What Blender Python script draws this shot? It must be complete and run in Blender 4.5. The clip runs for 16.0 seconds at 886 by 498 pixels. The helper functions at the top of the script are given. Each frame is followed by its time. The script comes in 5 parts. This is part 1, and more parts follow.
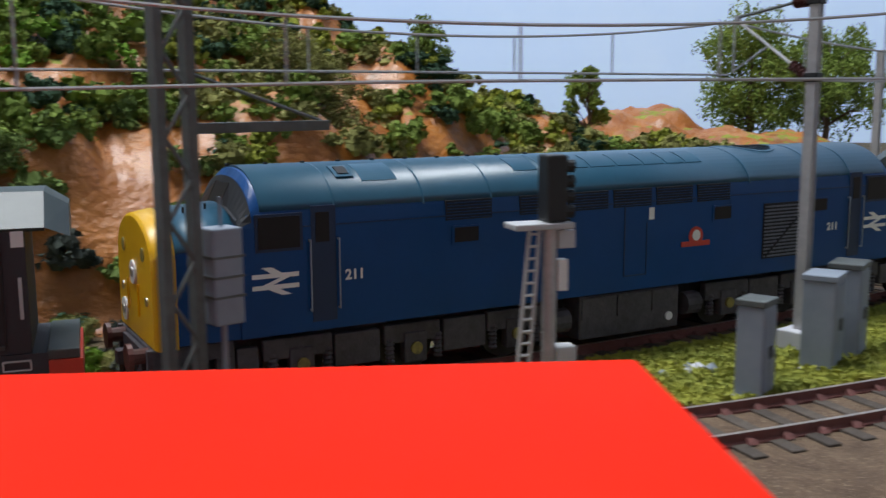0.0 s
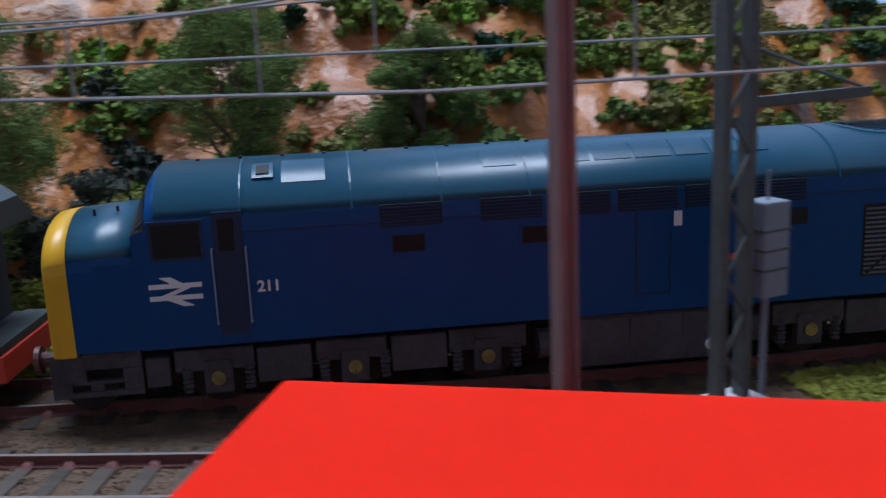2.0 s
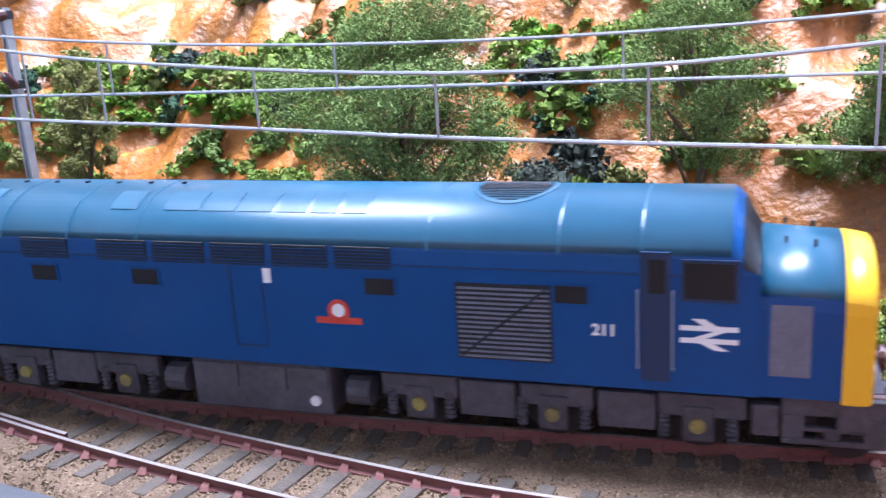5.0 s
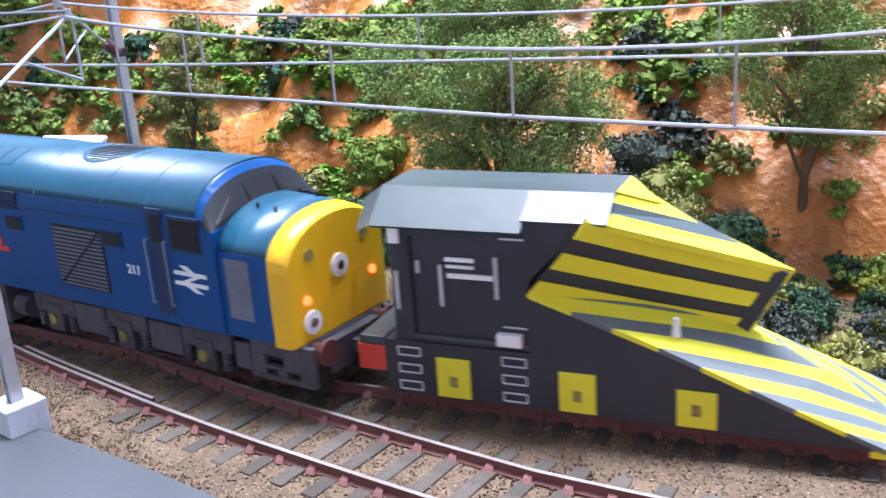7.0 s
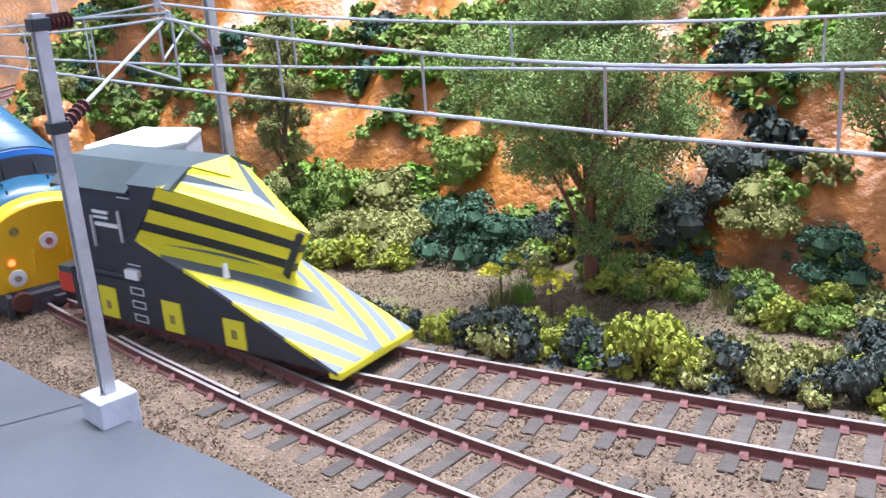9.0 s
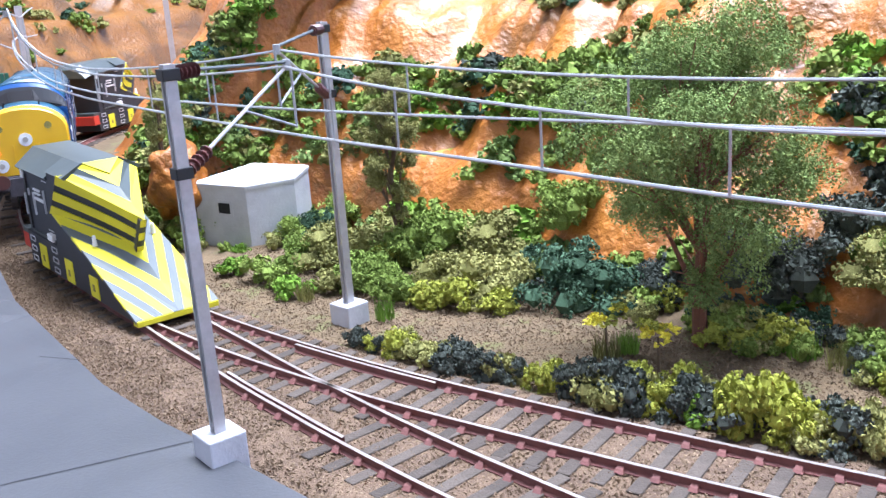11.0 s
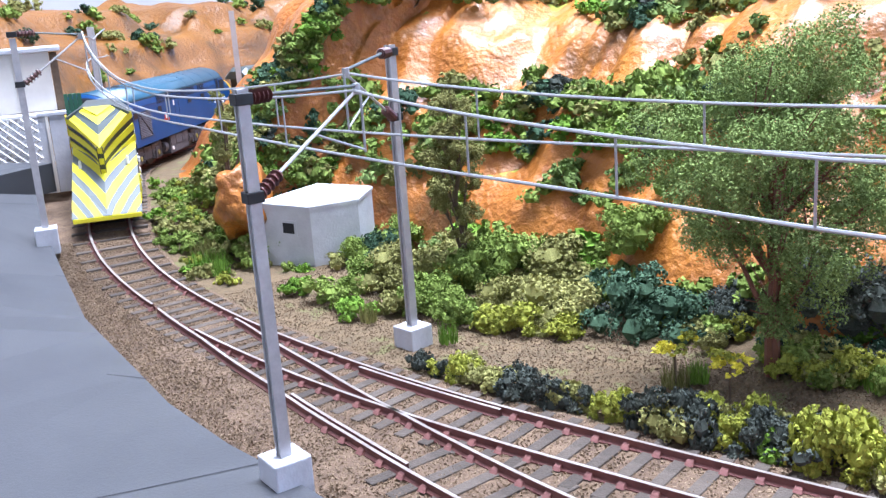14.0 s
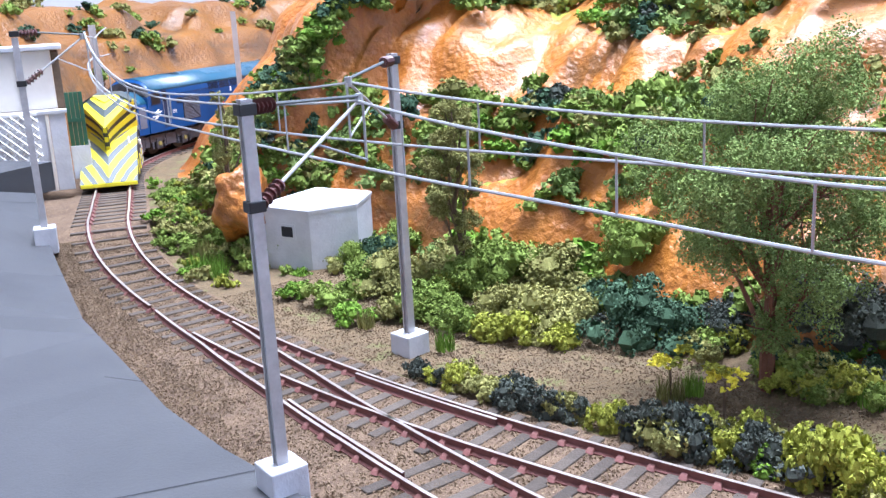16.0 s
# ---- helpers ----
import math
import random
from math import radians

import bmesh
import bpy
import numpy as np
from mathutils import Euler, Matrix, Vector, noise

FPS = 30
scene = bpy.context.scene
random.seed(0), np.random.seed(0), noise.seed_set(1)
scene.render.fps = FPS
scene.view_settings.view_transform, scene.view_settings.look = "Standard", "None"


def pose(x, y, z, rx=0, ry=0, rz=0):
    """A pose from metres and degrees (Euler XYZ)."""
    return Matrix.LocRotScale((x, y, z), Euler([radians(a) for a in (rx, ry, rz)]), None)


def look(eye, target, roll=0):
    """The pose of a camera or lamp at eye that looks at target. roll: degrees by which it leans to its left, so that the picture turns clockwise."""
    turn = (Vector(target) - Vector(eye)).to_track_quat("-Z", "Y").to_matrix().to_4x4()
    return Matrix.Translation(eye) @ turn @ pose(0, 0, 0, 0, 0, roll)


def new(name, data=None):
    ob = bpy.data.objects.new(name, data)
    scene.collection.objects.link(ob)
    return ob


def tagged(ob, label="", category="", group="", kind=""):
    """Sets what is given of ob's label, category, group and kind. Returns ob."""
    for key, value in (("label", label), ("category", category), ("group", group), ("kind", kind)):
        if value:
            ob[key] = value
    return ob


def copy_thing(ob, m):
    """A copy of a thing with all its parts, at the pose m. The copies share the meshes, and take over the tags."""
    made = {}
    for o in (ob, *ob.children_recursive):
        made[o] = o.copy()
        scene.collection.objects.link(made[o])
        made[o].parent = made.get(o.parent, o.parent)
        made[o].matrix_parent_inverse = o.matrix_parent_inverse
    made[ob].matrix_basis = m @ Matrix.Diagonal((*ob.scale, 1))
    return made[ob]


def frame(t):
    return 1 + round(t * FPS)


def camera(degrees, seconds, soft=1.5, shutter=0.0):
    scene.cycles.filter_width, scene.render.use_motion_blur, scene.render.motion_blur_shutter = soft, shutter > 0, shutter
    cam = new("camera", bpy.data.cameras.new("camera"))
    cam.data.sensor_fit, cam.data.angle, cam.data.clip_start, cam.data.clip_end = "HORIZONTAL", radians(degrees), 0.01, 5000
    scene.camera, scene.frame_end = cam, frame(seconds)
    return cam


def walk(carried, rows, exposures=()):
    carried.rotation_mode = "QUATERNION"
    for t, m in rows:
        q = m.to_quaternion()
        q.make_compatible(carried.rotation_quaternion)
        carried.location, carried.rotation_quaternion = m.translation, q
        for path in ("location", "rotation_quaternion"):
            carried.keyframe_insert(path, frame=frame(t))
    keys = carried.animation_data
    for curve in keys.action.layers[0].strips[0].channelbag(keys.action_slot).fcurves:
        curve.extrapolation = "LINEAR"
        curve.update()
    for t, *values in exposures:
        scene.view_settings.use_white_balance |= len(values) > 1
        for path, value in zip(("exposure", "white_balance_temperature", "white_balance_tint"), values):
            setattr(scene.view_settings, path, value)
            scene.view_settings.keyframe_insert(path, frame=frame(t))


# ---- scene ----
# Model railway, built in millimetres; MM turns them into metres.
MM = 0.001

cam = camera(48.8, 16.0, soft=1.4, shutter=0.5)
walk(cam, [
    (0.0, look((0.2202, -0.2266, 0.0661), (0.3712, 0.0285, 0.0203), -0.30)),
    (0.5, look((0.2065, -0.2162, 0.0691), (0.3446, 0.0455, 0.0194), -0.78)),
    (1.0, look((0.1924, -0.2150, 0.0733), (0.3121, 0.0547, 0.0187), -0.92)),
    (1.5, look((0.1783, -0.2102, 0.0759), (0.2790, 0.0651, 0.0122), -1.40)),
    (2.0, look((0.1708, -0.2070, 0.0787), (0.2421, 0.0762, 0.0100), -2.55)),
    (2.5, look((0.1497, -0.1970, 0.0810), (0.2079, 0.0882, 0.0082), -3.02)),
    (3.0, look((0.1319, -0.1886, 0.0807), (0.1793, 0.0987, 0.0083), -2.64)),
    (3.5, look((0.1295, -0.1844, 0.0835), (0.1605, 0.1050, 0.0105), -2.23)),
    (3.7, look((0.1290, -0.1811, 0.0855), (0.1504, 0.1085, 0.0101), -2.42)),
    (6.0, look((0.1346, -0.1796, 0.0984), (0.0973, 0.1059, 0.0139), -3.90)),
    (6.5, look((0.1370, -0.1774, 0.0980), (0.0910, 0.1057, 0.0100), -3.98)),
    (7.0, look((0.1372, -0.1736, 0.0970), (0.0813, 0.1068, 0.0059), -4.20)),
    (7.5, look((0.1366, -0.1719, 0.0982), (0.0741, 0.1059, 0.0038), -4.11)),
    (8.0, look((0.1373, -0.1714, 0.0969), (0.0722, 0.1027, -0.0061), -3.60)),
    (8.5, look((0.1365, -0.1700, 0.0983), (0.0620, 0.1039, 0.0013), -4.05)),
    (9.0, look((0.1364, -0.1717, 0.1007), (0.0558, 0.1020, 0.0081), -4.06)),
    (9.5, look((0.1371, -0.1721, 0.1012), (0.0511, 0.0993, 0.0066), -3.92)),
    (10.0, look((0.1359, -0.1712, 0.1024), (0.0404, 0.0984, 0.0121), -4.19)),
    (12.5, look((0.1300, -0.1714, 0.1068), (0.0129, 0.0941, 0.0306), -4.14)),
    (13.0, look((0.1300, -0.1724, 0.1060), (0.0090, 0.0916, 0.0308), -4.65)),
    (13.5, look((0.1291, -0.1702, 0.1054), (0.0064, 0.0931, 0.0302), -4.20)),
    (14.0, look((0.1292, -0.1698, 0.1063), (0.0054, 0.0928, 0.0310), -4.12)),
    (14.5, look((0.1300, -0.1710, 0.1067), (0.0065, 0.0920, 0.0321), -3.92)),
    (15.0, look((0.1292, -0.1704, 0.1074), (0.0054, 0.0923, 0.0320), -3.55)),
    (15.5, look((0.1282, -0.1693, 0.1082), (0.0049, 0.0941, 0.0346), -3.27)),
    (16.0, look((0.1289, -0.1707, 0.1091), (0.0062, 0.0925, 0.0338), -3.05)),
], exposures=[
    (0.0, -0.5, 6700, 10), (0.5, -0.8, 6700, 10), (1.0, -0.95, 6400, 10), (1.5, -0.9, 6000, 12), (2.0, -0.9, 5600, 14), (2.5, -0.4, 5600, 18), (3.0, 0.5, 5600, 20), (3.5, 1.15, 5600, 22), (6.0, 1.2, 5800, 20), (7.0, 1.1, 5900, 18), (8.0, 1.05, 5900, 18), (9.0, 1.15, 5900, 18), (12.5, 1.1, 5900, 18), (16.0, 1.05, 5900, 18)])

# ---- light: a bright hall with daylight from high windows behind the camera ----
world = bpy.data.worlds.new("hall_light")
world.use_nodes = True
scene.world = world
_bg = world.node_tree.nodes["Background"]
_bg.inputs[0].default_value = (0.8, 0.89, 1.0, 1)
_bg.inputs[1].default_value = 0.3


def area_light(name, eye, target, w, h, power, colour=(1, 0.97, 0.92)):
    d = bpy.data.lights.new(name, "AREA")
    d.shape, d.size, d.size_y, d.energy, d.color = "RECTANGLE", w, h, power, colour
    ob = new(name, d)
    ob.matrix_world = look(eye, target)
    return ob


area_light("ceiling_light", (0.1, 0.35, 1.5), (0.1, 0.1, 0), 1.1, 0.4, 54, (0.88, 0.94, 1.0))
area_light("window_light", (-0.5, -1.6, 1.5), (0.1, 0.2, 0.05), 0.9, 0.6, 46, (0.82, 0.91, 1.0))


# ---- materials ----
def node(nt, kind, **values):
    n = nt.nodes.new(kind)
    for key, v in values.items():
        n.inputs[key.replace("_", " ")].default_value = v
    return n


def material(name, a, b=None, rough=0.6, metal=0.0, scale=400.0, bump=0.15, speck=None, coat=0.0, rand=0.0, bscale=None, spec=0.5, bdist=0.0006):
    """Two colours mixed by noise at two scales, with fine relief."""
    m = bpy.data.materials.new(name)
    m.use_nodes = True
    nt = m.node_tree
    p = nt.nodes["Principled BSDF"]
    p.inputs["Roughness"].default_value = rough
    p.inputs["Metallic"].default_value = metal
    p.inputs["Specular IOR Level"].default_value = spec
    if coat:
        p.inputs["Coat Weight"].default_value = coat
        p.inputs["Coat Roughness"].default_value = 0.12
    if b is None:
        b = tuple(c * 0.8 for c in a)
    tc = nt.nodes.new("ShaderNodeTexCoord")
    n1 = node(nt, "ShaderNodeTexNoise", Scale=scale, Detail=6.0, Roughness=0.65)
    n2 = node(nt, "ShaderNodeTexNoise", Scale=scale * 0.17, Detail=3.0)
    nt.links.new(tc.outputs["Object"], n1.inputs["Vector"])
    nt.links.new(tc.outputs["Object"], n2.inputs["Vector"])
    add = nt.nodes.new("ShaderNodeMath")
    add.operation = "ADD"
    nt.links.new(n1.outputs["Fac"], add.inputs[0])
    nt.links.new(n2.outputs["Fac"], add.inputs[1])
    last = add.outputs[0]
    if rand:
        oi = nt.nodes.new("ShaderNodeObjectInfo")
        mr = nt.nodes.new("ShaderNodeMapRange")
        mr.inputs["To Min"].default_value, mr.inputs["To Max"].default_value = -rand, rand
        nt.links.new(oi.outputs["Random"], mr.inputs["Value"])
        a2 = nt.nodes.new("ShaderNodeMath")
        a2.operation = "ADD"
        nt.links.new(last, a2.inputs[0])
        nt.links.new(mr.outputs[0], a2.inputs[1])
        last = a2.outputs[0]
    ramp = nt.nodes.new("ShaderNodeValToRGB")
    ramp.color_ramp.elements[0].position, ramp.color_ramp.elements[1].position = 0.36, 0.66
    ramp.color_ramp.elements[0].color, ramp.color_ramp.elements[1].color = (*b, 1), (*a, 1)
    half = nt.nodes.new("ShaderNodeMath")
    half.operation = "MULTIPLY"
    half.inputs[1].default_value = 0.5
    nt.links.new(last, half.inputs[0])
    nt.links.new(half.outputs[0], ramp.inputs["Fac"])
    col = ramp.outputs["Color"]
    if speck:
        colour, sc, lim = speck
        v = node(nt, "ShaderNodeTexNoise", Scale=sc, Detail=2.0)
        nt.links.new(tc.outputs["Object"], v.inputs["Vector"])
        cr = nt.nodes.new("ShaderNodeValToRGB")
        cr.color_ramp.elements[0].position, cr.color_ramp.elements[1].position = lim, lim + 0.06
        nt.links.new(v.outputs["Fac"], cr.inputs["Fac"])
        mix = nt.nodes.new("ShaderNodeMix")
        mix.data_type = "RGBA"
        nt.links.new(cr.outputs["Color"], mix.inputs["Factor"])
        nt.links.new(col, mix.inputs["A"])
        mix.inputs["B"].default_value = (*colour, 1)
        col = mix.outputs["Result"]
    nt.links.new(col, p.inputs["Base Color"])
    if bump:
        n3 = node(nt, "ShaderNodeTexNoise", Scale=bscale or scale * 2.5, Detail=4.0)
        nt.links.new(tc.outputs["Object"], n3.inputs["Vector"])
        bp = node(nt, "ShaderNodeBump", Strength=bump, Distance=bdist)
        nt.links.new(n3.outputs["Fac"], bp.inputs["Height"])
        nt.links.new(bp.outputs["Normal"], p.inputs["Normal"])
    return m


def glow(name, colour, strength):
    m = bpy.data.materials.new(name)
    m.use_nodes = True
    p = m.node_tree.nodes["Principled BSDF"]
    p.inputs["Base Color"].default_value = (*colour, 1)
    p.inputs["Emission Color"].default_value = (*colour, 1)
    p.inputs["Emission Strength"].default_value = strength
    return m


def chevron(name, a, b, slope, period, shift):
    """Painted chevrons on a plough: bands that meet at the middle."""
    m = material(name, a, tuple(c * 0.86 for c in a), rough=0.65, scale=150, bump=0.05)
    nt = m.node_tree
    p = nt.nodes["Principled BSDF"]
    old = p.inputs["Base Color"].links[0].from_socket
    tc = nt.nodes.new("ShaderNodeTexCoord")
    sx = nt.nodes.new("ShaderNodeSeparateXYZ")
    nt.links.new(tc.outputs["Object"], sx.inputs[0])

    def math_node(op, x, y):
        n = nt.nodes.new("ShaderNodeMath")
        n.operation = op
        for i, v in enumerate((x, y)):
            if v is None:
                continue
            if isinstance(v, (int, float)):
                n.inputs[i].default_value = v
            else:
                nt.links.new(v, n.inputs[i])
        return n.outputs[0]
    ab = math_node("ABSOLUTE", sx.outputs["Y"], None)
    v = math_node("ADD", sx.outputs["X"], math_node("MULTIPLY", ab, slope))
    f = math_node("FRACT", math_node("DIVIDE", math_node("ADD", v, shift * MM + 10 * period * MM), period * MM), None)
    g = math_node("GREATER_THAN", f, 0.52)
    mix = nt.nodes.new("ShaderNodeMix")
    mix.data_type = "RGBA"
    nt.links.new(g, mix.inputs["Factor"])
    nt.links.new(old, mix.inputs["A"])
    mix.inputs["B"].default_value = (*b, 1)
    nt.links.new(mix.outputs["Result"], p.inputs["Base Color"])
    return m


M = {}
M["blue"] = material("loco_blue", (0.004, 0.062, 0.22), (0.0035, 0.052, 0.185), rough=0.34, scale=90, bump=0.03, spec=0.28)
M["roofblue"] = material("loco_roof_blue", (0.018, 0.09, 0.15), (0.013, 0.07, 0.122), rough=0.34, scale=120, bump=0.05, spec=0.5)
M["yellow"] = material("warning_yellow", (0.8, 0.46, 0.01), (0.72, 0.38, 0.008), rough=0.35, scale=80, bump=0.02)
M["plough_yellow"] = material("plough_yellow", (0.75, 0.68, 0.025), (0.68, 0.6, 0.018), rough=0.62, scale=120, bump=0.04)
M["plough_black"] = material("plough_black", (0.03, 0.034, 0.044), (0.022, 0.025, 0.033), rough=0.55, scale=120, bump=0.05)
M["plough_grey"] = material("plough_roof_grey", (0.06, 0.078, 0.08), (0.046, 0.06, 0.062), rough=0.4, scale=150, bump=0.05, spec=0.5)
M["chev"] = chevron("plough_chevrons", (0.75, 0.68, 0.025), (0.12, 0.138, 0.145), 2.6, 17.0, 5.0)
M["underframe"] = material("underframe_grey", (0.09, 0.083, 0.1), (0.036, 0.032, 0.04), rough=0.7, scale=500, bump=0.3)
M["axle"] = material("axlebox_yellow", (0.36, 0.3, 0.07), (0.12, 0.1, 0.04), rough=0.6, scale=900, bump=0.3)
M["steel"] = material("bright_steel", (0.6, 0.58, 0.55), (0.42, 0.4, 0.38), rough=0.3, metal=1.0, scale=900, bump=0.05)
M["railside"] = material("rusty_rail_side", (0.2, 0.075, 0.065), (0.13, 0.05, 0.045), rough=0.8, scale=900, bump=0.3)
M["railtop"] = material("worn_rail_head", (0.56, 0.51, 0.48), (0.36, 0.31, 0.28), rough=0.3, metal=0.55, scale=500, bump=0.05)
M["sleeper"] = material("weathered_sleeper", (0.095, 0.075, 0.06), (0.05, 0.038, 0.03), rough=0.85, scale=700, bump=0.5, rand=0.25)
M["ballast"] = material("brown_ballast", (0.19, 0.125, 0.078), (0.085, 0.052, 0.034), rough=0.95, scale=900, bump=1.0, speck=((0.3, 0.22, 0.14), 1500, 0.62))
M["stones"] = material("ballast_grains", (0.22, 0.15, 0.09), (0.125, 0.084, 0.05), rough=0.9, scale=900, bump=0.4)
M["earth"] = material("earth_scatter", (0.17, 0.115, 0.06), (0.085, 0.06, 0.032), rough=0.95, scale=600, bump=1.0, speck=((0.13, 0.12, 0.045), 90, 0.58))
M["platform"] = material("grey_platform", (0.06, 0.063, 0.071), (0.036, 0.039, 0.046), rough=0.5, scale=40, bump=0.15, bscale=1500)
M["concrete"] = material("pale_concrete", (0.6, 0.61, 0.65), (0.42, 0.43, 0.47), rough=0.75, scale=120, bump=0.25, bscale=900)
M["mast"] = material("galvanised_mast", (0.52, 0.51, 0.52), (0.36, 0.35, 0.36), rough=0.45, metal=0.35, scale=400, bump=0.1)
M["mastdark"] = material("dark_lattice_steel", (0.12, 0.135, 0.135), (0.07, 0.08, 0.08), rough=0.6, scale=400, bump=0.15)
M["purple"] = material("weathered_brown_mast", (0.26, 0.2, 0.2), (0.18, 0.13, 0.135), rough=0.6, scale=300, bump=0.1)
M["wire"] = material("grey_wire", (0.42, 0.43, 0.45), (0.33, 0.34, 0.36), rough=0.45, metal=0.3, scale=600, bump=0)
M["insul"] = material("brown_insulator", (0.11, 0.035, 0.03), (0.06, 0.02, 0.02), rough=0.4, scale=500, bump=0.1)
M["red"] = material("gloss_red", (0.85, 0.022, 0.004), (0.78, 0.018, 0.004), rough=0.6, scale=30, bump=0.02, spec=0.04)
M["redpart"] = material("buffer_red", (0.62, 0.06, 0.03), (0.5, 0.04, 0.025), rough=0.5, scale=100, bump=0.05)
M["buffer"] = material("oily_red_buffer", (0.13, 0.035, 0.028), (0.06, 0.025, 0.022), rough=0.5, scale=300, bump=0.1)
M["white"] = material("white_lettering", (0.8, 0.8, 0.8), (0.74, 0.74, 0.74), rough=0.5, scale=100, bump=0)
M["window"] = material("dark_glazing", (0.022, 0.02, 0.022), (0.012, 0.011, 0.013), rough=0.4, spec=0.25, scale=60, bump=0)
# Painted-on shade for slat gaps, vents and the embrasure; also black fittings.
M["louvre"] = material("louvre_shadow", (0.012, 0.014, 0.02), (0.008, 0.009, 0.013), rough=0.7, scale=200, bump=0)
M["grille"] = material("grille_grey", (0.16, 0.17, 0.22), (0.11, 0.12, 0.16), rough=0.6, scale=900, bump=0.3)
M["handrail"] = material("pale_handrail", (0.55, 0.56, 0.58), rough=0.4, scale=200, bump=0)
M["cabinet"] = material("cabinet_grey", (0.26, 0.3, 0.36), (0.2, 0.235, 0.29), rough=0.6, scale=150, bump=0.08)
M["signalblack"] = material("signal_black", (0.015, 0.016, 0.018), rough=0.5, scale=200, bump=0.1)


def painted_rock(name, light, deep, brown, pale, pale_from, coat=0.25):
    """Varnished plaster rock: orange wash, brown patches, scratches; up-facing highlights and steep-face shade painted
    in.
    """
    m = material(name, light, deep, rough=0.46, scale=38, bump=0.9, bscale=330, bdist=0.0016, coat=coat)
    nt = m.node_tree
    p = nt.nodes["Principled BSDF"]
    tc = nt.nodes.new("ShaderNodeTexCoord")
    geo = nt.nodes.new("ShaderNodeNewGeometry")
    sx = nt.nodes.new("ShaderNodeSeparateXYZ")
    nt.links.new(geo.outputs["Normal"], sx.inputs[0])
    col = p.inputs["Base Color"].links[0].from_socket

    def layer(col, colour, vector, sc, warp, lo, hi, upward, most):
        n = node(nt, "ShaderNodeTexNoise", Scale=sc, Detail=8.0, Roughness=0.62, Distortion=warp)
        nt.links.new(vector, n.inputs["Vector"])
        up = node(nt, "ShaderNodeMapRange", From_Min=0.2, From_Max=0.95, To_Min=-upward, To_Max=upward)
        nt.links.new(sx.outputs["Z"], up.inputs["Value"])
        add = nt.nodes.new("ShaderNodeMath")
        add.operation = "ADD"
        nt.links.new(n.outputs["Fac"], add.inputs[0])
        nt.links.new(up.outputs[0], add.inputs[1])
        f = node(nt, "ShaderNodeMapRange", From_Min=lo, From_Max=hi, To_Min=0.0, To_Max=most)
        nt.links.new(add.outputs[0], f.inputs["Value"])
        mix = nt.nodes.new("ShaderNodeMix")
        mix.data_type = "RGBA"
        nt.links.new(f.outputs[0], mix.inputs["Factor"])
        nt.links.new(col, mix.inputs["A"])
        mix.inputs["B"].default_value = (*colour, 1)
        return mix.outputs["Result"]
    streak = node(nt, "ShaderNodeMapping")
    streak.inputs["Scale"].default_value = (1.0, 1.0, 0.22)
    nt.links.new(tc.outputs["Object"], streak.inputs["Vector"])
    # Slope shifts the mix: highlight colour on up-facing rock, shade colours on steep.
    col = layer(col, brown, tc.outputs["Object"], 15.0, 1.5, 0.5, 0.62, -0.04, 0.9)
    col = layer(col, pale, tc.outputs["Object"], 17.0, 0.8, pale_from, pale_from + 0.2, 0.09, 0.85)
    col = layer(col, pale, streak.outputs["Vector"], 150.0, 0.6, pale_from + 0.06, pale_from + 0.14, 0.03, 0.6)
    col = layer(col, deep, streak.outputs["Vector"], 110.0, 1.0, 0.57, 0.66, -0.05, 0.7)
    nt.links.new(col, p.inputs["Base Color"])
    return m


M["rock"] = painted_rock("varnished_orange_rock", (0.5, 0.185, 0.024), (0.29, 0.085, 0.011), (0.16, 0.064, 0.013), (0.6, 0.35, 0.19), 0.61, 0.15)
# Ochre rock of the cutting, its shade put into the darker colours.
M["cutrock"] = painted_rock("shaded_ochre_rock", (0.25, 0.1, 0.012), (0.14, 0.052, 0.008), (0.09, 0.04, 0.009), (0.4, 0.2, 0.07), 0.68, 0.04)
M["grass"] = material("scatter_grass", (0.36, 0.36, 0.05), (0.16, 0.19, 0.03), rough=0.95, scale=300, bump=1.0)
M["bark"] = material("reddish_bark", (0.22, 0.085, 0.05), (0.12, 0.05, 0.03), rough=0.85, scale=400, bump=0.5)
M["bark2"] = material("brown_bark", (0.16, 0.11, 0.07), (0.09, 0.06, 0.04), rough=0.9, scale=400, bump=0.5)


def foliage(name, a, b):
    """Foam scatter: grains of two greens, each grain a little lighter or darker."""
    m = material(name, a, b, rough=0.95, scale=210, bump=0, rand=0.14, spec=0.1)
    nt = m.node_tree
    p = nt.nodes["Principled BSDF"]
    col = p.inputs["Base Color"].links[0].from_socket
    geo = nt.nodes.new("ShaderNodeNewGeometry")
    v = node(nt, "ShaderNodeMapRange", To_Min=0.72, To_Max=1.28)
    nt.links.new(geo.outputs["Random Per Island"], v.inputs["Value"])
    hsv = nt.nodes.new("ShaderNodeHueSaturation")
    nt.links.new(v.outputs[0], hsv.inputs["Value"])
    nt.links.new(col, hsv.inputs["Color"])
    nt.links.new(hsv.outputs["Color"], p.inputs["Base Color"])
    return m


GREENS = {"lime": ((0.38, 0.4, 0.07), (0.2, 0.22, 0.04)), "mid": ((0.25, 0.33, 0.08), (0.12, 0.175, 0.04)),
          "olive": ((0.33, 0.32, 0.12), (0.17, 0.17, 0.06)), "dark": ((0.075, 0.135, 0.085), (0.034, 0.066, 0.042)),
          "grey": ((0.1, 0.115, 0.1), (0.046, 0.055, 0.05)), "bright": ((0.22, 0.38, 0.06), (0.1, 0.19, 0.028)),
          "tree": ((0.24, 0.32, 0.11), (0.11, 0.165, 0.05)), "blossom": ((0.85, 0.78, 0.1), (0.65, 0.55, 0.05))}
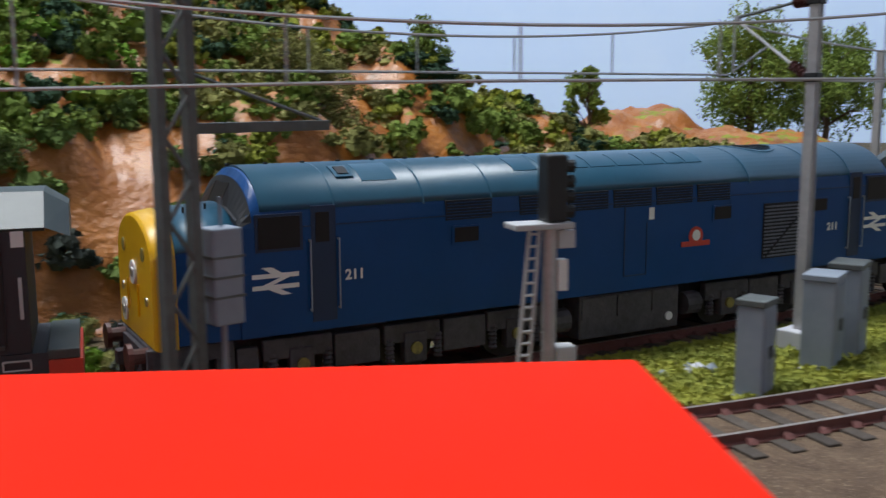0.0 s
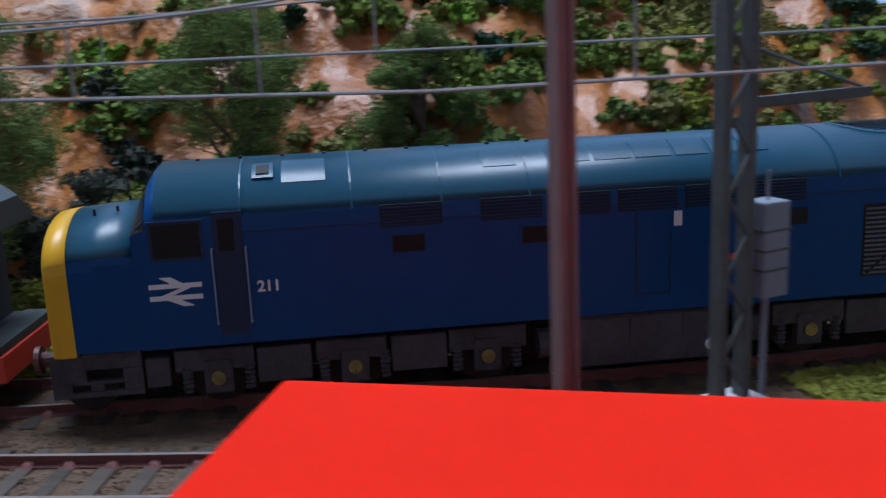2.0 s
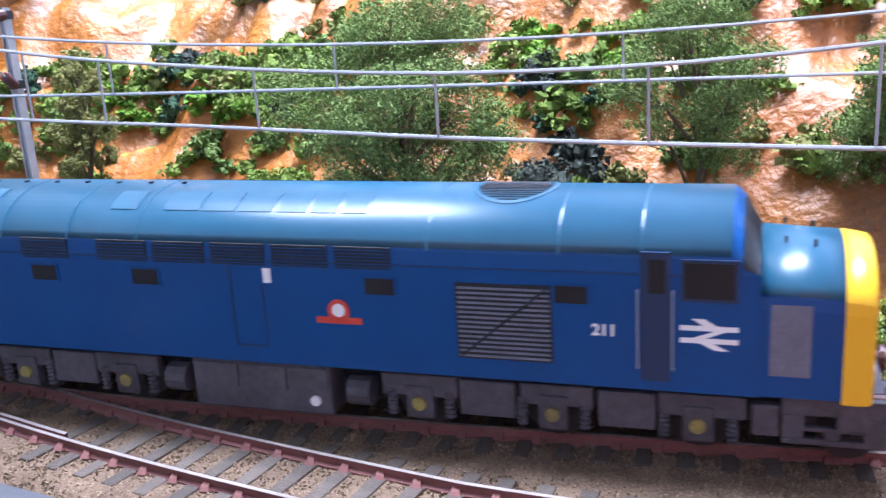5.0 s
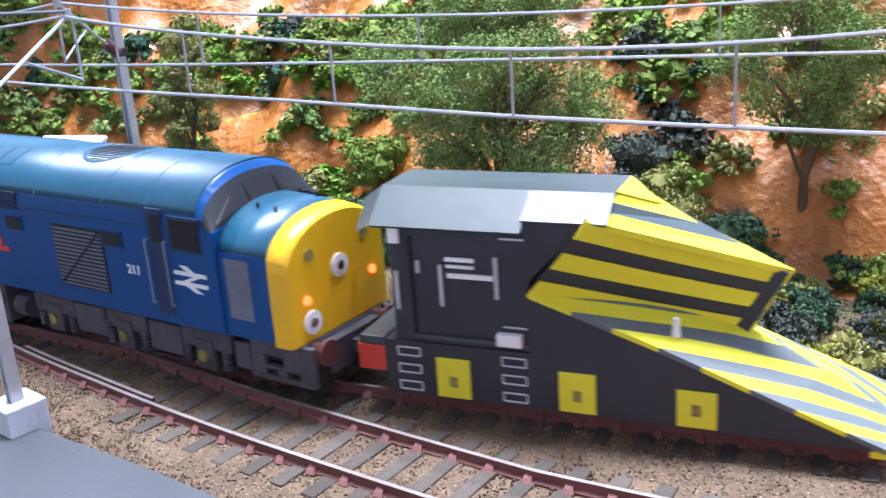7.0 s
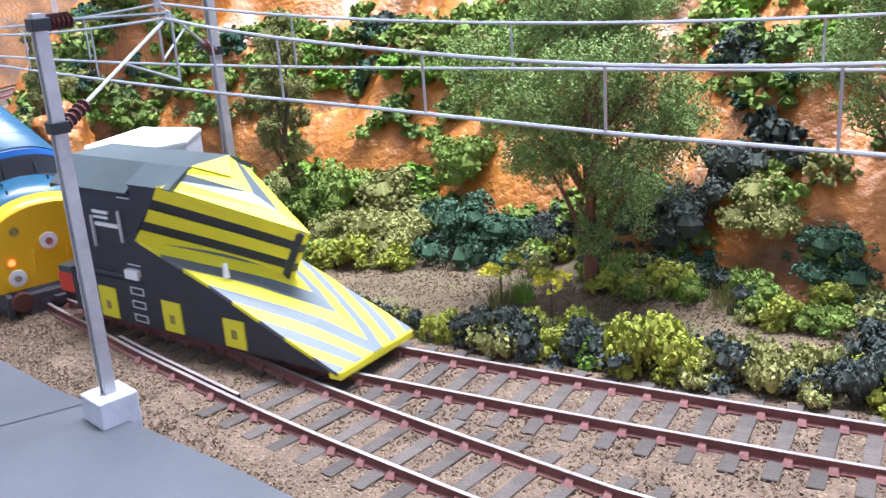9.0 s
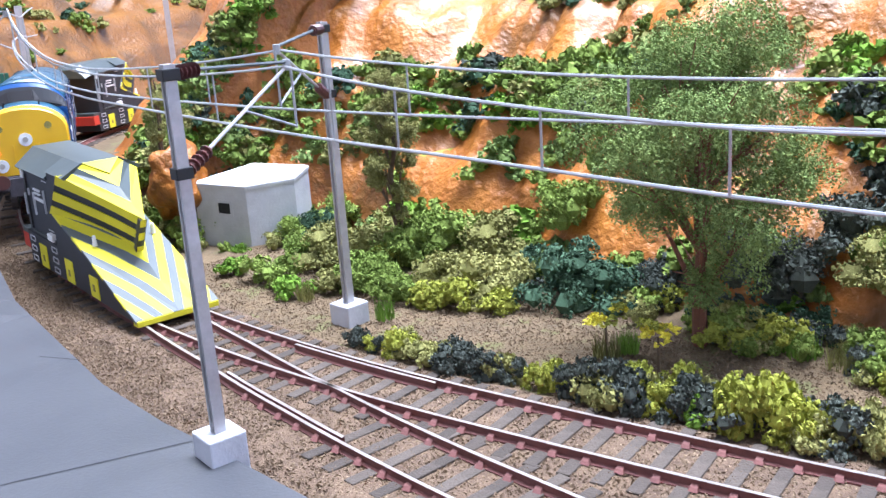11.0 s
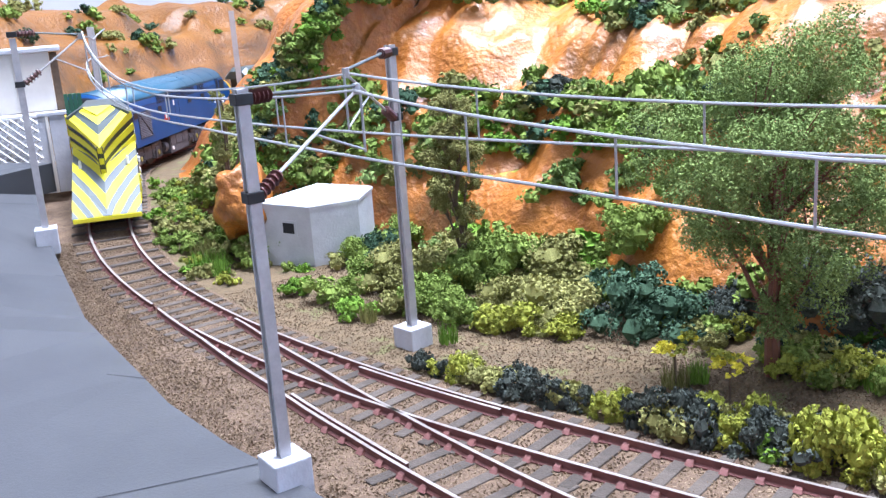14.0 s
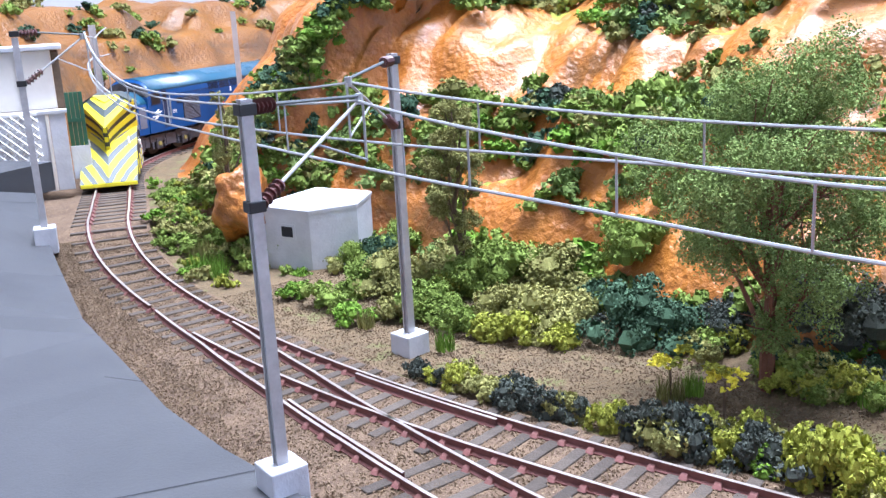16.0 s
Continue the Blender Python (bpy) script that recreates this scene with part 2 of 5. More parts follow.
for _k, (_a, _b) in GREENS.items():
    _a, _b = [(r, g, 0.95 * b) for r, g, b in (_a, _b)]
    M[_k] = foliage("foliage_" + _k, _a, _b)


# ---- mesh helpers (millimetres) ----
def part(name, bm, mat, parent=None, label="", smooth=False):
    """Links a bmesh, in millimetres, as one mesh object under a thing."""
    me = bpy.data.meshes.new(name)
    bmesh.ops.scale(bm, vec=(MM, MM, MM), verts=bm.verts)
    bm.normal_update()
    bm.to_mesh(me)
    bm.free()
    for m in (mat if isinstance(mat, (list, tuple)) else [mat]):
        me.materials.append(M[m])
    if smooth:
        me.polygons.foreach_set("use_smooth", [True] * len(me.polygons))
    ob = new(name, me)
    if parent:
        ob.parent = parent
    if label:
        ob["label"] = label
    return ob


def thing(name, at, label, category, group="", kind="", turn=0.0):
    ob = new(name)
    ob.empty_display_size = 0.005
    ob.matrix_world = pose(at[0] * MM, at[1] * MM, at[2] * MM, 0, 0, turn)
    return tagged(ob, label, category, group, kind)


def put(bm, verts, faces, mi=0):
    vs = [bm.verts.new(v) for v in verts]
    for f in faces:
        fc = bm.faces.new([vs[i] for i in f])
        fc.material_index = mi
    return vs


def box(bm, x0, x1, y0, y1, z0, z1, bevel=0.0, mi=0):
    vs = put(bm, [(x0, y0, z0), (x1, y0, z0), (x1, y1, z0), (x0, y1, z0), (x0, y0, z1), (x1, y0, z1), (x1, y1, z1), (x0, y1, z1)],
             [(0, 3, 2, 1), (4, 5, 6, 7), (0, 1, 5, 4), (1, 2, 6, 5), (2, 3, 7, 6), (3, 0, 4, 7)], mi)
    if bevel:
        es = list({e for v in vs for e in v.link_edges})
        bmesh.ops.bevel(bm, geom=es, offset=bevel, segments=2, affect="EDGES", profile=0.5)
    return vs


def rod(bm, a, b, r, r2=None, seg=6, mi=0):
    a, b = Vector(a), Vector(b)
    d = b - a
    if d.length < 1e-6:
        return
    q = d.to_track_quat("Z", "Y").to_matrix()
    r2 = r if r2 is None else r2
    ring = lambda c, rr: [tuple(c + q @ Vector((rr * math.cos(k * math.tau / seg), rr * math.sin(k * math.tau / seg), 0))) for k in range(seg)]
    fs = [(k, (k + 1) % seg, seg + (k + 1) % seg, seg + k) for k in range(seg)]
    put(bm, ring(a, r) + ring(b, r2), fs + [tuple(range(seg - 1, -1, -1)), tuple(range(seg, 2 * seg))], mi)


def loft(bm, rings, caps=True, closed=True, mi=0):
    n = len(rings[0])
    vs = [[bm.verts.new(p) for p in r] for r in rings]
    for i in range(len(rings) - 1):
        for k in range(n if closed else n - 1):
            f = bm.faces.new((vs[i][k], vs[i][(k + 1) % n], vs[i + 1][(k + 1) % n], vs[i + 1][k]))
            f.material_index = mi
    if caps and closed:
        bm.faces.new(vs[0][::-1]).material_index = mi
        bm.faces.new(vs[-1]).material_index = mi
    bmesh.ops.recalc_face_normals(bm, faces=bm.faces)
    return vs


def sheet(bm, rows):
    return loft(bm, rows, caps=False, closed=False)


def BM():
    return bmesh.new()


def one(shape, *args, **kw):
    bm = BM()
    shape(bm, *args, **kw)
    return bm


# ---- the plan: two tracks that part at a turnout ----
KNOTS = [(-1150, -130.0), (-1000, -118.0), (-800, -95.0), (-650, -77.0), (-550, -66.0), (-450, -54.0), (-300, -41.4), (-150, -27.7), (0, -14.8), (140, -11.6), (900, 26.4)]
STEP = 2.0
_S = np.arange(-1150, 901, STEP)
_H = np.radians(np.interp(_S, [k[0] for k in KNOTS], [k[1] for k in KNOTS]))
_mid = (_H[1:] + _H[:-1]) / 2
_X = np.concatenate([[0], np.cumsum(np.cos(_mid) * STEP)])
_Y = np.concatenate([[0], np.cumsum(np.sin(_mid) * STEP)])
_X += 55 - np.interp(0, _S, _X)
_Y += 39 - np.interp(0, _S, _Y)
GAP = [(-1150, 0), (-190, 0), (-140, 2.5), (-88, 9), (-40, 18), (10, 29), (75, 42), (130, 48), (200, 56), (340, 75), (500, 95), (900, 140)]


EYE = (129.5, -170.5, 107.0)


def lift(x, y, z=0.0):
    """The far left of the layout climbs and draws nearer; the rest is flat."""
    d = math.hypot(x - EYE[0], y - EYE[1])
    w = min(1.0, max(0.0, (80 - x) / 160.0))
    w = w * w * (3 - 2 * w)
    r = 1 + (float(np.interp(d, [0, 370, 410, 450, 554, 675, 900, 1500, 6000], [1, 1, 0.98, 0.935, 0.83, 0.735, 0.63, 0.5, 0.4])) - 1) * w
    return tuple(e + (p - e) * r for e, p in zip(EYE, (x, y, z)))


# the lifted line down to s = -375, then a tightening curve behind the hill
_keep = _S >= -376
_P = np.array([lift(x, y) for x, y in zip(_X[_keep], _Y[_keep])])
_tail_s = np.arange(STEP, 776, STEP)
_th = np.radians(np.interp(_tail_s, [0, 100, 150, 210, 330, 560, 776], [-50.0, -47.5, -50.0, -68.0, -87.0, -109.0, -130.0]))
_tx = _P[0, 0] - np.cumsum(np.cos(_th)) * STEP
_ty = _P[0, 1] - np.cumsum(np.sin(_th)) * STEP
_tz = _P[0, 2] + np.interp(_tail_s, [0, 50, 160, 776], [0, 0.5, -4, -6])
_P = np.concatenate([np.stack([_tx, _ty, _tz], 1)[::-1], _P])
_S = np.concatenate([(_S[_keep][0] - _tail_s)[::-1], _S[_keep]])
_X, _Y, _Z = _P[:, 0], _P[:, 1], _P[:, 2]
_H = np.unwrap(np.arctan2(np.gradient(_Y), np.gradient(_X)))
_H = np.convolve(np.pad(_H, 12, mode="edge"), np.ones(25) / 25, mode="valid")
_L = np.concatenate([[0], np.cumsum(np.sqrt((np.diff(_P, axis=0) ** 2).sum(1)))])


def line(s):
    """The main track's middle at s, and its heading in radians."""
    return float(np.interp(s, _S, _X)), float(np.interp(s, _S, _Y)), float(np.interp(s, _S, _H))


def rise(s):
    return float(np.interp(s, _S, _Z))


def ahead(s, d):
    """The s that lies d along the track before s."""
    return float(np.interp(np.interp(s, _S, _L) - d, _L, _S))


def off(s, n, z=0.0):
    """A point n to the hill's side of the main track (negative: to the platform)."""
    x, y, h = line(s)
    return (x - math.sin(h) * n, y + math.cos(h) * n, z + rise(s))


def branch(s):
    return -float(np.interp(s, [g[0] for g in GAP], [g[1] for g in GAP]))


def rail(bm, fn, s0, s1, step=8.0):
    """A bullhead-like rail along fn(s) -> offset; material 0 the sides, 1 the head."""
    prof = [(-1.1, -2.6), (-1.1, -2.2), (-0.35, -1.7), (-0.45, -0.55), (-0.5, 0.0), (0.5, 0.0), (0.45, -0.55), (0.35, -1.7), (1.1, -2.2), (1.1, -2.6)]
    rows, s = [], s0
    while s <= s1 + 1e-6:
        n = fn(s)
        rows.append([off(s, n + w, z) for w, z in prof])
        s += step
    vs = [[bm.verts.new(p) for p in r] for r in rows]
    for i in range(len(rows) - 1):
        for k in range(len(prof) - 1):
            f = bm.faces.new((vs[i][k], vs[i + 1][k], vs[i + 1][k + 1], vs[i][k + 1]))
            f.material_index = 1 if k == 4 else 0
    bmesh.ops.recalc_face_normals(bm, faces=bm.faces)


# ---- hill ----
def fbm(x, y, z, octaves=4):
    v, a = 0.0, 0.5
    for _ in range(octaves):
        v += a * noise.noise((x, y, z))
        x, y, z, a = x * 2.1, y * 2.1, z * 2.1, a * 0.5
    return v


def foot(s):
    f = float(np.interp(s, [-1150, -500, -320, -230, -130, -60, 50, 150, 230, 320, 450, 900], [40, 40, 45, 78, 105, 105, 88, 72, 68, 85, 100, 120]))
    return f + 8 * noise.noise((s * 0.02, 3.1, 0))


def crest(s):
    return float(np.interp(s, [-1150, -600, -250, -100, 100, 330, 430, 520, 700, 900], [150, 150, 140, 150, 150, 125, 105, 60, 50, 50]))


def hill_height(s, n):
    d = n - foot(s)
    g = 1.5 * fbm(s * 0.03, n * 0.03, 0.2)
    if d <= 0:
        return -3.2 + g + max(0.0, (n - 16)) * 0.03
    top = crest(s)
    base = top * (1 - math.exp(-d / 95.0 - (d / 190.0) ** 2 * 0.5))
    bumps = noise.noise((s * 0.014, n * 0.016, 7.7)) * 22 + noise.noise((s * 0.05, n * 0.045, 1.7)) * 6
    k = min(1.0, d / 35.0)
    led = base + bumps * k
    q = led / 30.0
    f = min(1.0, max(0.0, (q - math.floor(q)) * 1.6 - 0.3))
    stair = (math.floor(q) + f * f * (3 - 2 * f)) * 30.0
    crack = -5 * max(0.0, 0.1 - abs(noise.noise((s * 0.03, n * 0.012, 4.4)))) / 0.1
    ridge = (0.5 - abs(noise.noise((s * 0.045, n * 0.03, 12.3)))) * 6 + (0.5 - abs(noise.noise((s * 0.12, n * 0.05, 2.3)))) * 3
    fine = 1.1 * noise.noise((s * 0.3, n * 0.22, 8.1))
    return max(0.0, led * 0.7 + stair * 0.3 + (crack + ridge + fine) * k) + g - 2


# ---- ground and hill ----
def build_ground():
    bm = BM()
    put(bm, [(-60000, -60000, -5.5), (60000, -60000, -5.5), (60000, 60000, -5.5), (-60000, 60000, -5.5)], [(0, 1, 2, 3)])
    tagged(part("ground", bm, "earth"), "flat brown earth baseboard under the railway", "ground", kind="structure")
    bm = BM()
    rows = []
    for s in np.arange(-1120, 890, 5.0):
        r = []
        for n in (-240, -200, -170, -150, -130, -115, -100, -88, -76, -64, -54, -44, -34, -24, -15, -8, 0, 8, 14, 18):
            lim = -22 + 1.28 * branch(s) if s > -200 else -22.0
            z = -2.6 + 0.5 * noise.noise((s * 0.1, n * 0.1, 0))
            if n < lim:
                z = -4.2 + 0.4 * noise.noise((s * 0.1, n * 0.1, 0))
            r.append(off(s, n, z))
        rows.append(r)
    sheet(bm, rows)
    tagged(part("track_bed", bm, "ballast", smooth=True), "brown fine-grained ballast bed under the tracks", "ballast", kind="structure")
    bm = BM()
    rows = []
    ns = list(np.arange(16, 64, 4.0)) + list(np.arange(64, 200, 3.0)) + list(np.arange(200, 340, 6.0))
    for s in np.arange(-1120, 890, 4.0):
        rows.append([off(s, n, hill_height(s, n)) for n in ns])
    sheet(bm, rows)
    bm.faces.ensure_lookup_table()
    cols = len(ns) - 1
    for k, f in enumerate(bm.faces):
        s, n = -1120 + 4.0 * (k // cols), ns[k % cols]
        if n < foot(s) - 4:
            f.material_index = 1
        elif f.calc_center_median().z > 30 and f.normal.z > 0.93 and noise.noise((s * 0.03, n * 0.03, 9)) > -0.1:
            f.material_index = 2
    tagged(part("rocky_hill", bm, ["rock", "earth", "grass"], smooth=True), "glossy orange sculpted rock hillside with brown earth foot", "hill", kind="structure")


build_ground()


def cliff_height(s, n):
    d = -n - 40
    if d <= 0:
        return -3.0
    top = 104 + 26 * noise.noise((s * 0.011, 2.2, 0)) + 10 * noise.noise((s * 0.03, n * 0.03, 5))
    led = top * (1 - math.exp(-d / 26.0)) + 12 * noise.noise((s * 0.03, n * 0.05, 8))
    q = led / 26.0
    stair = (math.floor(q) + min(1.0, max(0.0, (q - math.floor(q)) * 2.4 - 0.7))) * 26.0
    return max(0.0, 0.4 * led + 0.6 * stair) - 3


def build_cliff():
    bm = BM()
    ns = list(np.arange(-36, -120, -4.0)) + list(np.arange(-120, -260, -10.0))
    sheet(bm, [[off(s, n, cliff_height(s, n)) for n in ns] for s in np.arange(-1120, -500, 6.0)])
    tagged(part("rock_cutting", bm, "cutrock", smooth=True), "orange terraced rock cutting beyond the curve", "hill", kind="structure")


build_cliff()


def build_tracks():
    far = thing("railway_track", (0, 0, 0), "curved main railway track with rusty rails on dark sleepers", "track")
    near = thing("railway_track", (0, 0, 0), "railway track branching off the main line at the turnout", "track")
    G = 8.7
    part("rail", one(rail, lambda s: G, -1120, 890), ["railside", "railtop"], far)
    part("rail", one(rail, lambda s: -G, -1120, -185), ["railside", "railtop"], far)
    part("rail", one(rail, lambda s: -G, -150, 890), ["railside", "railtop"], far)
    part("rail", one(rail, lambda s: branch(s) - G, -185, 890), ["railside", "railtop"], near)
    part("rail", one(rail, lambda s: branch(s) + G, -150, 890), ["railside", "railtop"], near)
    part("check_rail", one(rail, lambda s: branch(s) - G + 1.9, -75, -18), ["railside", "railtop"], near)
    part("check_rail", one(rail, lambda s: G - 1.9, -75, -18), ["railside", "railtop"], far)
    # sleepers share one mesh
    bm = BM()
    box(bm, -1.7, 1.7, -16.5, 16.5, -3.6, -2.1, 0.25)
    first = part("sleeper", bm, "sleeper", far)
    me = first.data
    rng = random.Random(4)
    n_made = 0
    for track, fn, s0, s1 in ((far, lambda s: 0.0, -760, 560), (near, branch, -20, 560)):
        s = s0
        while s < s1:
            ob = first if n_made == 0 else new("sleeper", me)
            n_made += 1
            ob.parent = track
            x, y, h = line(s)
            o = off(s, fn(s))
            dh = math.atan2(fn(s + 4) - fn(s - 4), 8.0)
            ob.matrix_basis = pose(o[0] * MM, o[1] * MM, (o[2] + rng.uniform(-0.15, 0.05)) * MM, 0, 0, math.degrees(h + dh) + rng.uniform(-0.8, 0.8))
            s = ahead(s, -8.3)
    # chairs
    for track, fns, s0, s1 in ((far, (lambda s: G, lambda s: -G), -600, 560), (near, (lambda s: branch(s) + G, lambda s: branch(s) - G), -60, 560)):
        verts, faces = [], []
        s = s0
        while s < s1:
            for fn in fns:
                for sg in (-1, 1):
                    o = len(verts)
                    for ds, dn, z in ((-1.1, 0.3, -2.2), (1.1, 0.3, -2.2), (1.1, 2.1, -2.2), (-1.1, 2.1, -2.2), (-0.8, 0.3, -0.9), (0.8, 0.3, -0.9), (0.8, 1.3, -1.5), (-0.8, 1.3, -1.5)):
                        verts.append(tuple(c * MM for c in off(s + ds, fn(s) + sg * dn, z)))
                    faces += [tuple(o + i for i in f) for f in ((4, 5, 6, 7), (0, 1, 5, 4), (1, 2, 6, 5), (2, 3, 7, 6), (3, 0, 4, 7))]
            s = ahead(s, -8.3)
        me2 = bpy.data.meshes.new("rail_chair_rest")
        me2.from_pydata(verts, [], faces)
        me2.materials.append(M["railside"])
        ob = new("rail_chair_rest", me2)
        ob.parent = track
        tagged(ob, "rusty red-brown rail chairs", kind="stuff")


build_tracks()


# ---- the locomotive: local x runs to its trailing end, y away from the platform ----
def arc_section(x, half, z0, zside, ztop, n=8, power=2.2):
    """Cross-section: upright sides and an arched top."""
    pts = [(x, -half, z0), (x, -half, (z0 + zside) / 2)]
    for k in range(n * 2 + 1):
        a = math.pi * (1 - k / (2 * n))
        c, s = math.cos(a), math.sin(a)
        pts.append((x, half * math.copysign(abs(c) ** (2 / power), c), zside + (ztop - zside) * abs(s) ** (2 / power)))
    pts += [(x, half, (z0 + zside) / 2), (x, half, z0)]
    return pts


def flip(pts):
    return [(-x, -y, z) for x, y, z in pts]


SIDE = 17.7


def wall_panel(bm, x0, x1, z0, z1, proud=0.15, sgn=-1, lean=0.0):
    y = sgn * (SIDE + proud)
    y2 = sgn * (SIDE - 0.6)
    lo, hi = sorted((y, y2))
    box(bm, x0, x1, lo, hi, z0, z1)


def roof_strip(bm, x0, x1, a0, a1, proud=0.2, n=5):
    """A raised panel that follows the roof's arch; a in degrees from the near cantrail."""
    def pt(x, a, e):
        a = math.radians(180 - a)
        c, s = math.cos(a), math.sin(a)
        return (x, (SIDE + e) * math.copysign(abs(c) ** (2 / 2.2), c), 39 + (12.2 + e) * abs(s) ** (2 / 2.2))
    rings = []
    for x in (x0, x1):
        ring = [pt(x, a0 + (a1 - a0) * k / n, proud) for k in range(n + 1)] + [pt(x, a1 + (a0 - a1) * k / n, -0.6) for k in range(n + 1)]
        rings.append(ring)
    loft(bm, rings)


def bar_arrow(bm, x, z, w, h, y, sgn):
    """Two bars and two slanting ends."""
    d = 0.12 * sgn
    t = h * 0.16
    def slab(pts):
        a = [(px, y, pz) for px, pz in pts]
        b = [(px, y + d, pz) for px, pz in pts]
        loft(bm, [a, b])
    slab([(x - w / 2, z + h * 0.12), (x + w / 2, z + h * 0.12), (x + w / 2, z + h * 0.12 + t), (x - w / 2, z + h * 0.12 + t)])
    slab([(x - w / 2, z - h * 0.12 - t), (x + w / 2, z - h * 0.12 - t), (x + w / 2, z - h * 0.12), (x - w / 2, z - h * 0.12)])
    slab([(x - w * 0.3, z + h * 0.5), (x - w * 0.08, z + h * 0.5), (x + w * 0.14, z + h * 0.28), (x - w * 0.1, z + h * 0.28)])
    slab([(x + w * 0.12, z - h * 0.5), (x + w * 0.34, z - h * 0.5), (x + w * 0.08, z - h * 0.28), (x - w * 0.16, z - h * 0.28)])
    slab([(x + w * 0.1, z + h * 0.12), (x + w * 0.3, z + h * 0.12), (x - w * 0.06, z - h * 0.12), (x - w * 0.28, z - h * 0.12)])


def digits(text, size, at, mat, parent, turn=0.0):
    """Raised characters in the built-in font, on a side wall."""
    cu = bpy.data.curves.new("number", "FONT")
    cu.body, cu.size, cu.align_x, cu.align_y, cu.extrude = text, size * MM, "CENTER", "CENTER", 0.06 * MM
    cu.offset = 0.03 * size * MM
    tmp = bpy.data.objects.new("tmp_text", cu)
    scene.collection.objects.link(tmp)
    me = bpy.data.meshes.new_from_object(tmp.evaluated_get(bpy.context.evaluated_depsgraph_get()))
    bpy.data.objects.remove(tmp)
    me.materials.clear()
    me.materials.append(M[mat])
    ob = new("number", me)
    ob.parent = parent
    ob.matrix_basis = pose(at[0] * MM, at[1] * MM, at[2] * MM, 90, 0, turn)
    return ob


def build_loco():
    loco = thing("locomotive", (0, 0, 0), "blue diesel locomotive with yellow ends on the main track", "locomotive")
    bm = BM()
    loft(bm, [arc_section(x, SIDE, 15.2, 39, zt) for x, zt in ((-109, 39.6), (-108, 43), (-105.5, 49.2), (-104.2, 50.8), (-102, 51.2), (102, 51.2), (104.2, 50.8), (105.5, 49.2), (108, 43), (109, 39.6))])
    body = part("body", bm, "blue", loco, "deep blue painted body shell")
    for p in body.data.polygons:
        p.use_smooth = abs(p.normal.x) < 0.5 and abs(p.normal.y) < 0.98
    # roof skin of a paler, weathered blue
    roof = part("roof", one(roof_strip, -103.6, 103.6, 14, 166, 0.12, 22), "roofblue", loco, "faded grey-blue arched roof", smooth=False)
    for p in roof.data.polygons:
        p.use_smooth = abs(p.normal.x) < 0.5
    for x in (-86.5, -64, -45.5, -27, 42, 70, 86.5):
        part("roof_rib", one(roof_strip, x - 0.22, x + 0.22, 12, 168, 0.2, 18), "roofblue", roof)
    for x0, x1 in ((-36, -29), (-22, -13), (-12, -4), (-3, 5), (6, 13), (14, 20), (21, 27)):
        for a0, a1 in ((46, 72), (108, 134)):
            part("roof_panel", one(roof_strip, x0, x1, a0, a1, 0.24, 9), "roofblue", roof)
    part("roof_hatch", one(roof_strip, -78, -69, 42, 74, 0.24, 9), "roofblue", roof)
    for x in (-84,):
        h = part("roof_vent", one(roof_strip, x, x + 4.4, 48, 68, 0.55), "roofblue", roof, "framed roof vent")
        part("vent_opening", one(roof_strip, x + 0.9, x + 3.5, 52, 64, 0.8), "louvre", h)
    bm = BM()
    rings = []
    for r, z in ((9.6, 0.05), (9.5, 0.3), (8.6, 0.32), (8.4, 0.1)):
        ring = []
        for k in range(28):
            a = k * math.tau / 28
            y = r * math.sin(a)
            ring.append((57.5 + r * math.cos(a), y, 39 + 12.2 * (1 - (abs(y) / SIDE) ** 2.2) ** (1 / 2.2) + z))
        rings.append(ring)
    loft(bm, rings)
    fan = part("roof_fan", bm, "roofblue", roof, "round roof fan ring")
    bm = BM()
    for k in range(-7, 8):
        y = k * 1.1
        w = math.sqrt(max(0.0, 64 - y * y))
        z = 39 + 12.2 * (1 - (abs(y) / SIDE) ** 2.2) ** (1 / 2.2) + 0.1
        box(bm, 57.5 - w, 57.5 + w, y - 0.25, y + 0.25, z, z + 0.15)
    part("fan_mesh", bm, "louvre", fan)
    for k in range(-5, 5):
        part("roof_bolt", one(box, -60 + k * 9 - 0.4, -60 + k * 9 + 0.4, -0.5, 0.5, 51.2, 51.7), "louvre", roof)
    # noses
    for e in (-1, 1):
        F = (lambda p: p) if e < 0 else flip
        bm = BM()
        loft(bm, [F(arc_section(x, w, 15.2, zs, zt, power=2.1)) for x, w, zs, zt in ((-107.5, 17.2, 32.6, 43.4), (-124.5, 16.9, 32.2, 42.4))])
        nose = part("nose", bm, "blue", loco, "blue cab nose")
        for p in nose.data.polygons:
            p.use_smooth = abs(p.normal.x) < 0.5 and abs(p.normal.y) < 0.98
        bm = BM()
        ring = lambda x, w, zs, zt, dz: F([(x, w * math.copysign(abs(math.cos(t)) ** (2 / 2.1), math.cos(t)), zs + (zt - zs) * abs(math.sin(t)) ** (2 / 2.1) + dz) for t in [math.radians(14 + 152 * k / 16) for k in range(17)]])
        r1, r2 = ring(-108, 17.3, 32.6, 43.4, 0.1), ring(-124.2, 17.0, 32.2, 42.4, 0.1)
        loft(bm, [r1 + ring(-108, 17, 32.6, 43.4, -0.6)[::-1], r2 + ring(-124.2, 16.7, 32.2, 42.4, -0.6)[::-1]])
        top = part("nose_top", bm, "roofblue", nose, "faded blue nose top")
        for p in top.data.polygons:
            p.use_smooth = abs(p.normal.x) < 0.5
        for y in (-7, 7):
            part("nose_clip", one(rod, (e * 113.5, y, 42.6), (e * 113.5, y, 43.8), 0.35), "signalblack", nose)
            part("nose_clip", one(rod, (e * 119, y, 42.0), (e * 119, y, 43.3), 0.35), "signalblack", nose)
